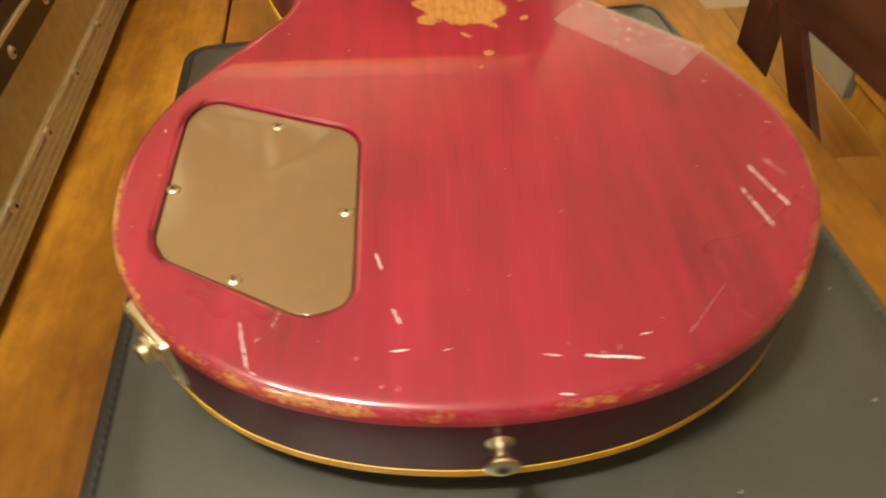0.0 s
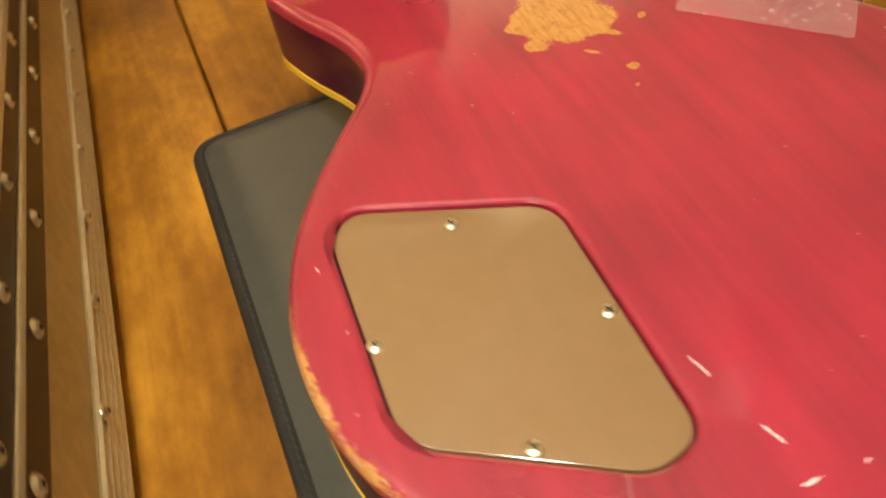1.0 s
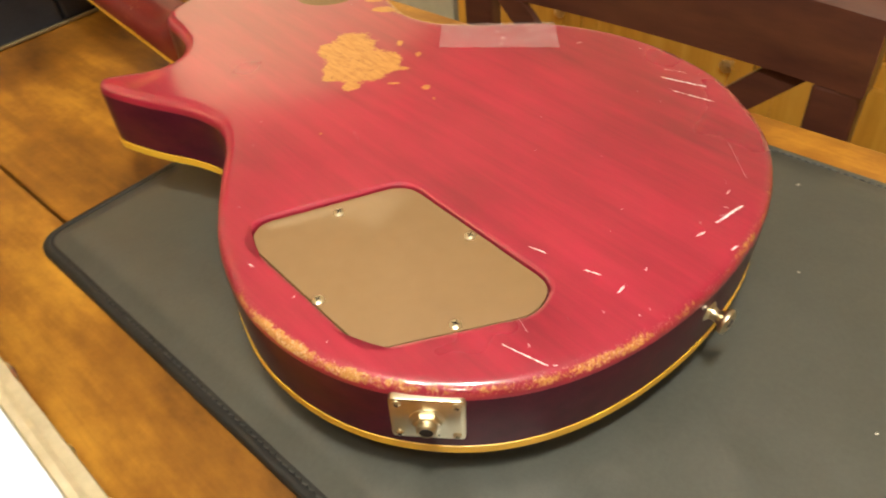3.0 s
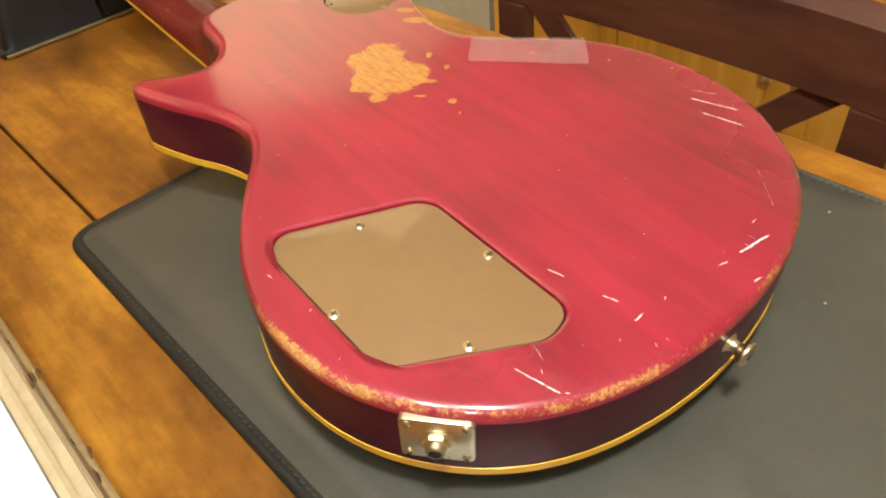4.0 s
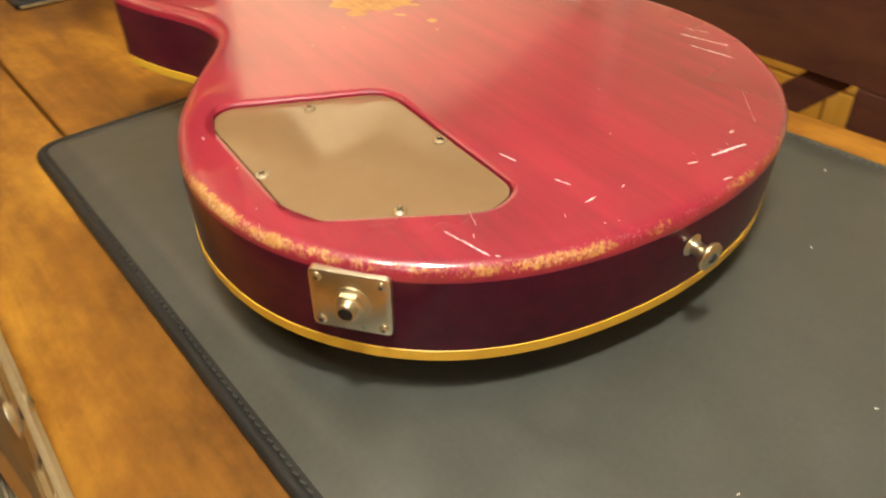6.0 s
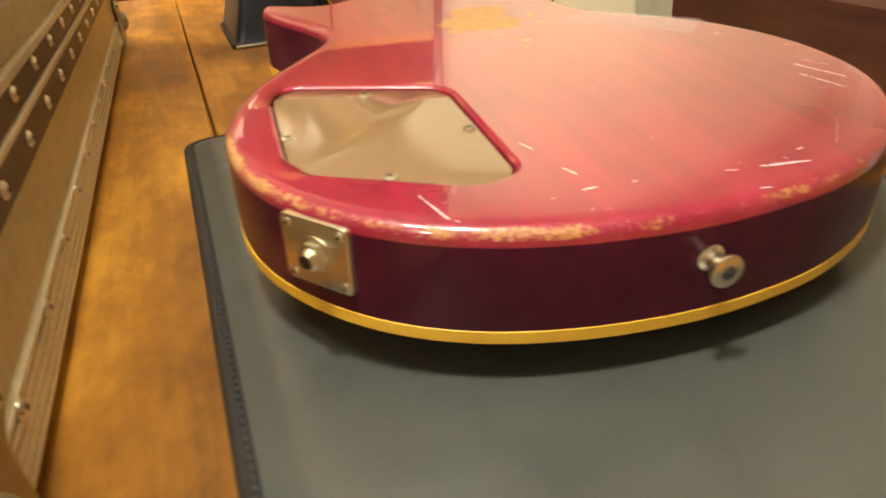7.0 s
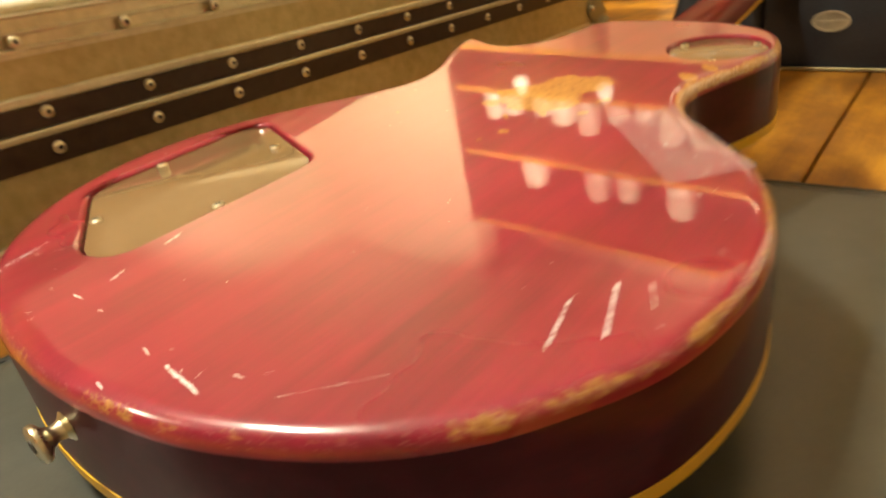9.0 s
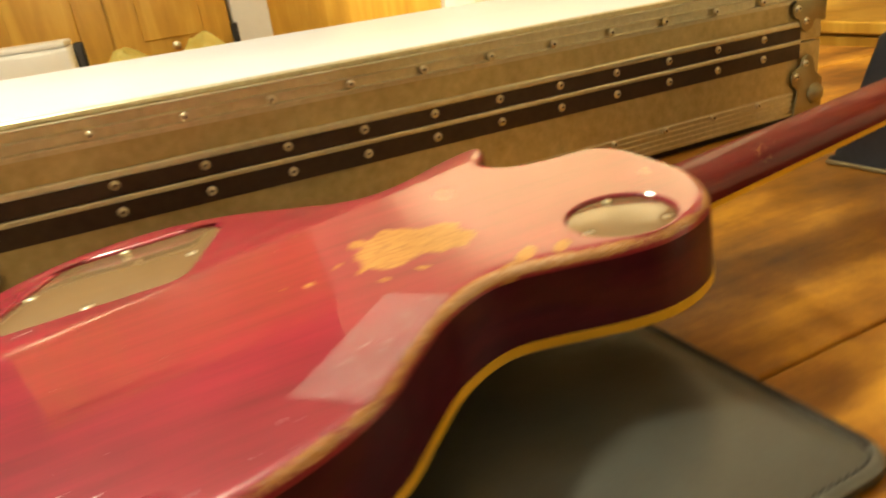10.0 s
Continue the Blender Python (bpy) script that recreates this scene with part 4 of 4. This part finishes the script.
structure("trim_2", cube(-2.40, -2.33, 0.47, 0.60, FLOOR, 0.62, bevel=0.004), M_TRIM, "white painted door casing")
structure("wall_west_inner", cube(-2.46, -2.40, 0.46, 1.9, FLOOR, CEIL), M_WALL, "cream painted partition wall")
dr = tagged(new("door_1", mesh_of("door_1", cube(-2.399, -2.365, 0.60, 1.28, FLOOR + 0.01, 0.60, bevel=0.004), M_OAK)), "honey oak cupboard door set in the wall, closed", "door", "", "structure")
structure("trim_3", cube(-2.40, -2.33, 1.28, 1.41, FLOOR, 0.62, bevel=0.004), M_TRIM, "white painted door casing")


t = thing("strap", "black strap hanging beside the white door casing", "strap", Matrix.Translation((-2.324, 0.468, 0.0)))
part("strap_body", cube(-0.005, 0.004, -0.012, 0.012, 0.06, 0.165, bevel=0.003), M_BOX, t)


# low counter behind the flight case with the things on it
lc = cabinet("low oak counter unit", Matrix.Translation((-1.62, -0.75, FLOOR)) @ Matrix.Rotation(radians(90), 4, "Z"), 1.25, 0.80, 0.55, (0.5, 0.16), 2)


def white_box():
    t = thing("bread_machine", "white kitchen appliance with a dark side handle on the counter", "appliance", Matrix.Translation((-1.85, -0.115, FLOOR + 0.80)))
    part("housing", cube(-0.12, 0.12, -0.24, 0.10, 0.0, 0.135, bevel=0.012, segs=3), M_TRIM, t, "white glossy housing", True)
    part("lid", cube(-0.11, 0.11, -0.23, 0.09, 0.1355, 0.152, bevel=0.006), M_TRIM, t, "", True)
    part("handle", cube(-0.02, 0.02, 0.1005, 0.125, 0.02, 0.14, bevel=0.006), M_DARK, t, "black side handle", True)
    part("window", cube(0.1205, 0.123, -0.19, -0.14, 0.05, 0.08, bevel=0.001), M_STITCH, t, "small grey window")
    return t


white_box()


def cloth():
    t = thing("yellow_cloth", "crumpled yellow cloth heaped on the counter", "cloth", Matrix.Translation((-1.86, 0.215, FLOOR + 0.80)))
    bm = bmesh.new()
    n = 34
    grid = [[None] * n for _ in range(n)]
    for i in range(n):
        for j in range(n):
            u, v = i / (n - 1) * 2 - 1, j / (n - 1) * 2 - 1
            r = max(abs(u), abs(v))
            heap = 0.10 * math.exp(-((v + 0.50) / 0.42) ** 2) + 0.115 * math.exp(-((v - 0.52) / 0.36) ** 2)
            h = min(1, (1 - r) * 5) * (heap * (1 - 0.8 * u * u) + 0.022 * noise.noise(Vector((u * 2.4, v * 5, 0.3))) + 0.012 * noise.noise(Vector((u * 6, v * 11, 2))))
            grid[i][j] = bm.verts.new((u * 0.12 + 0.01 * noise.noise(Vector((u * 3, v * 3, 5))), v * 0.215, max(0.002, h)))
    for i in range(n - 1):
        for j in range(n - 1):
            bm.faces.new((grid[i][j], grid[i + 1][j], grid[i + 1][j + 1], grid[i][j + 1]))
    bmesh.ops.solidify(bm, geom=bm.faces[:], thickness=0.0015)
    part("fabric", bm, M_YELLOW, t, "", True)
    return t


cloth()


def lamp_fixture(name, label, place, r):
    t = thing(name, label, "lamp", Matrix.Translation(place), "ceiling lamps")
    part("base_ring", turned([(r * 1.08, 0.0), (r * 1.08, -0.02), (r * 0.98, -0.024)], 32), M_TRIM, t, "", True)
    part("diffuser", turned([(r * 0.97, -0.0245), (r * 0.9, -0.05), (r * 0.6, -0.07), (r * 0.2, -0.078)], 32), M_BULB, t, "frosted glowing diffuser", True)
    return t


for k in range(4):
    t = thing("pendant_lamp", "small frosted pendant lamp hanging before the kitchen hutch", "lamp", Matrix.Translation((-1.035 + 0.294 * k, 1.75, CEIL)), "pendant lamps")
    part("cord", turned([(0.002, 0), (0.002, -0.95)], 8), M_DARK, t)
    part("shade", turned([(0.012, -0.95), (0.022, -0.975), (0.025, -0.99), (0.018, -1.005), (0.005, -1.01)], 20), M_SHADE, t, "glowing frosted shade", True)


# hutch with open shelves standing on the sideboard
def hutch():
    t = thing("kitchen_hutch", "wide oak hutch with dark open shelves of jars on sideboard", "hutch", Matrix.Translation((-1.44, 1.87, 0.0055)))
    w = 1.90
    part("back_panel", cube(0, w, 0.30, 0.32, 0.0, 1.40), M_CHAIR, t, "dark stained back panel")
    for x in (0.0, w - 0.025):
        part("side_panel", cube(x, x + 0.025, 0.0, 0.2995, 0.0, 1.40, bevel=0.003), M_CHAIR, t)
    for z in (0.43, 0.68, 0.835, 1.09, 1.40):
        part("shelf_board", cube(0.026, w - 0.026, 0.005, 0.2995, z - 0.022, z, bevel=0.003), M_OAK, t)
    n = 6
    for k in range(n):
        x0, x1 = 0.026 + k * (w - 0.052) / n, 0.026 + (k + 1) * (w - 0.052) / n
        panel_door(t, "door", x0, x1, 0.431, 0.656, (x1 - 0.04, 0.47), Matrix(), M_PALE)
    return t


hutch()
rnd = random.Random(3)


def jar(x, z, h, r):
    t = thing("storage_jar", "pale ceramic storage jar on the hutch shelf", "jar", Matrix.Translation((x, 1.96 + rnd.uniform(0, 0.04), z)), "jars on the shelf")
    part("jar_body", turned([(r * 0.9, 0), (r, 0.02), (r, h * 0.8), (r * 0.8, h * 0.92)], 18), M_CERAMIC, t, "", True)
    part("lid", turned([(r * 0.82, h * 0.925), (r * 0.82, h * 0.97), (r * 0.2, h), (r * 0.2, h * 1.05)], 18), M_CERAMIC, t, "", True)


x = -1.36
while x < -0.25:
    r = rnd.uniform(0.034, 0.05)
    jar(x + r, 0.841, rnd.uniform(0.10, 0.165), r)
    x += 2 * r + rnd.uniform(0.004, 0.02)
for x in (-1.18, -0.92, -0.80, -0.60):
    jar(x, 1.096, rnd.uniform(0.12, 0.17), rnd.uniform(0.04, 0.055))
t = thing("carton", "bright yellow carton on the hutch shelf", "box", Matrix.Translation((0.11, 1.95, 0.841)))
part("carton_body", cube(-0.075, 0.075, -0.05, 0.05, 0, 0.115, bevel=0.003), M_CARTON, t)
part("flap", cube(-0.075, 0.02, -0.052, 0.05, 0.1155, 0.119), M_CARTON, t)

# white box on the sideboard, and the small yellow tape measure
t = thing("storage_box", "white storage box on the oak sideboard", "box", Matrix.Translation((-0.47, 1.93, FLOOR + 0.7555)))
part("box_body", cube(-0.13, 0.13, -0.09, 0.09, 0, 0.12, bevel=0.004), M_TRIM, t)
part("lid", cube(-0.135, 0.135, -0.095, 0.095, 0.1205, 0.14, bevel=0.004), M_TRIM, t)
t = thing("tape_measure", "yellow and black tape measure on the oak sideboard", "tool", Matrix.Translation((-0.72, 1.88, FLOOR + 0.755)))
part("case_shell", cube(-0.04, 0.04, -0.02, 0.02, 0, 0.06, bevel=0.012, segs=3), M_YELLOW, t, "", True)
part("grip", cube(-0.042, 0.0, -0.022, 0.022, 0.012, 0.04, bevel=0.004), M_DARK, t)

# oak base cabinets along the east side, a white appliance in them, and a grey cabinet at their end
cabinet("honey oak base cabinet with panelled doors behind the chairs", Matrix.Translation((1.08, 1.34, FLOOR)) @ Matrix.Rotation(radians(-90), 4, "Z"), 2.2, 0.90, 0.55, (0.34, 0.22, 0.22), 5)
t = thing("oven", "white built-in appliance front in the oak cabinets", "appliance", Matrix.Translation((1.05, 0.10, 0.0)))
part("front_panel", cube(0.0, 0.008, -0.11, 0.11, -0.27, 0.09, bevel=0.003), M_TRIM, t)
part("handle", turned([(0.006, -0.09), (0.006, 0.09)], 12, Matrix.Translation((-0.02, 0, 0.06)) @ Matrix.Rotation(radians(90), 4, "X")), M_TRIM, t, "", True)
for y in (-0.07, 0.07):
    part("handle_post", cube(-0.02, 0.001, y - 0.004, y + 0.004, 0.056, 0.064), M_TRIM, t)
M_GREY = simple("grey_green_paint", (0.34, 0.34, 0.27), (0.42, 0.42, 0.34), 20, (0.4, 0.55))
t = thing("grey_cabinet", "plain grey-green painted cabinet beside the oak units", "cabinet", Matrix.Translation((1.08, 1.375, FLOOR)))
part("carcass", cube(0, 0.6, 0, 0.51, 0, 0.88, bevel=0.004), M_GREY, t)
part("top", cube(-0.01, 0.6, -0.01, 0.51, 0.8805, 0.90, bevel=0.004), M_TRIM, t)

# unseen ceiling lamps added as fill, over the table and behind it
for (x, y, z), _, _ in FILL_LAMPS:
    lamp_fixture("fill_ceiling_lamp", "round frosted glass ceiling lamp, added unseen as fill", (x, y, CEIL), 0.17)
px, py, pz = PENDANT
t = thing("table_pendant", "small frosted pendant lamp over the table", "lamp", Matrix.Translation((px, py, CEIL)))
part("canopy", turned([(0.05, 0), (0.05, -0.012), (0.02, -0.03), (0.006, -0.034)], 24), M_TRIM, t, "", True)
part("cord", turned([(0.003, -0.03), (0.003, pz - CEIL + 0.16)], 8), M_DARK, t)
part("globe", turned([(0.014, 0.165), (0.030, 0.150), (0.042, 0.118), (0.040, 0.090), (0.024, 0.068), (0.006, 0.062)], 24, Matrix.Translation((0, 0, pz - CEIL))), M_BULB, t, "glowing frosted globe", True)
# Cans for the added spotlights; the room has none that are known.
for place, target, _, _ in FILL_SPOTS:
    m = look(place, target)
    t = thing("ceiling_spotlight", "added white spotlight brightening the wall or hutch, no known source", "lamp", Matrix.Translation((place[0], place[1], CEIL)), "ceiling spotlights")
    local = t.matrix_world.inverted() @ m
    part("stem", turned([(0.03, 0), (0.03, -0.012), (0.008, -0.016), (0.008, -0.15)], 14), M_TRIM, t, "", True)
    part("can", turned([(0.062, 0.002), (0.062, 0.12), (0.05, 0.135), (0.02, 0.14)], 24, local), M_TRIM, t, "", True)

# ---- floor planks ----
pw, plank_no = 0.125, 0
me_plank = mesh_of("floor_plank", cube(0.0008, pw - 0.0008, 0.001, 1.199, 0, 0.012, bevel=0.0012, segs=1), M_FLOOR)
for i in range(53):
    x = -4.3 + i * pw
    if x < -2.3 or x > 2.0:
        continue
    y = -3.6 - (i * 0.43) % 1.2
    while y < 2.2:
        ob = new("floor_plank", me_plank)
        ob.parent = floor
        ob.location = (x, y, FLOOR - 0.012)
        y += 1.2
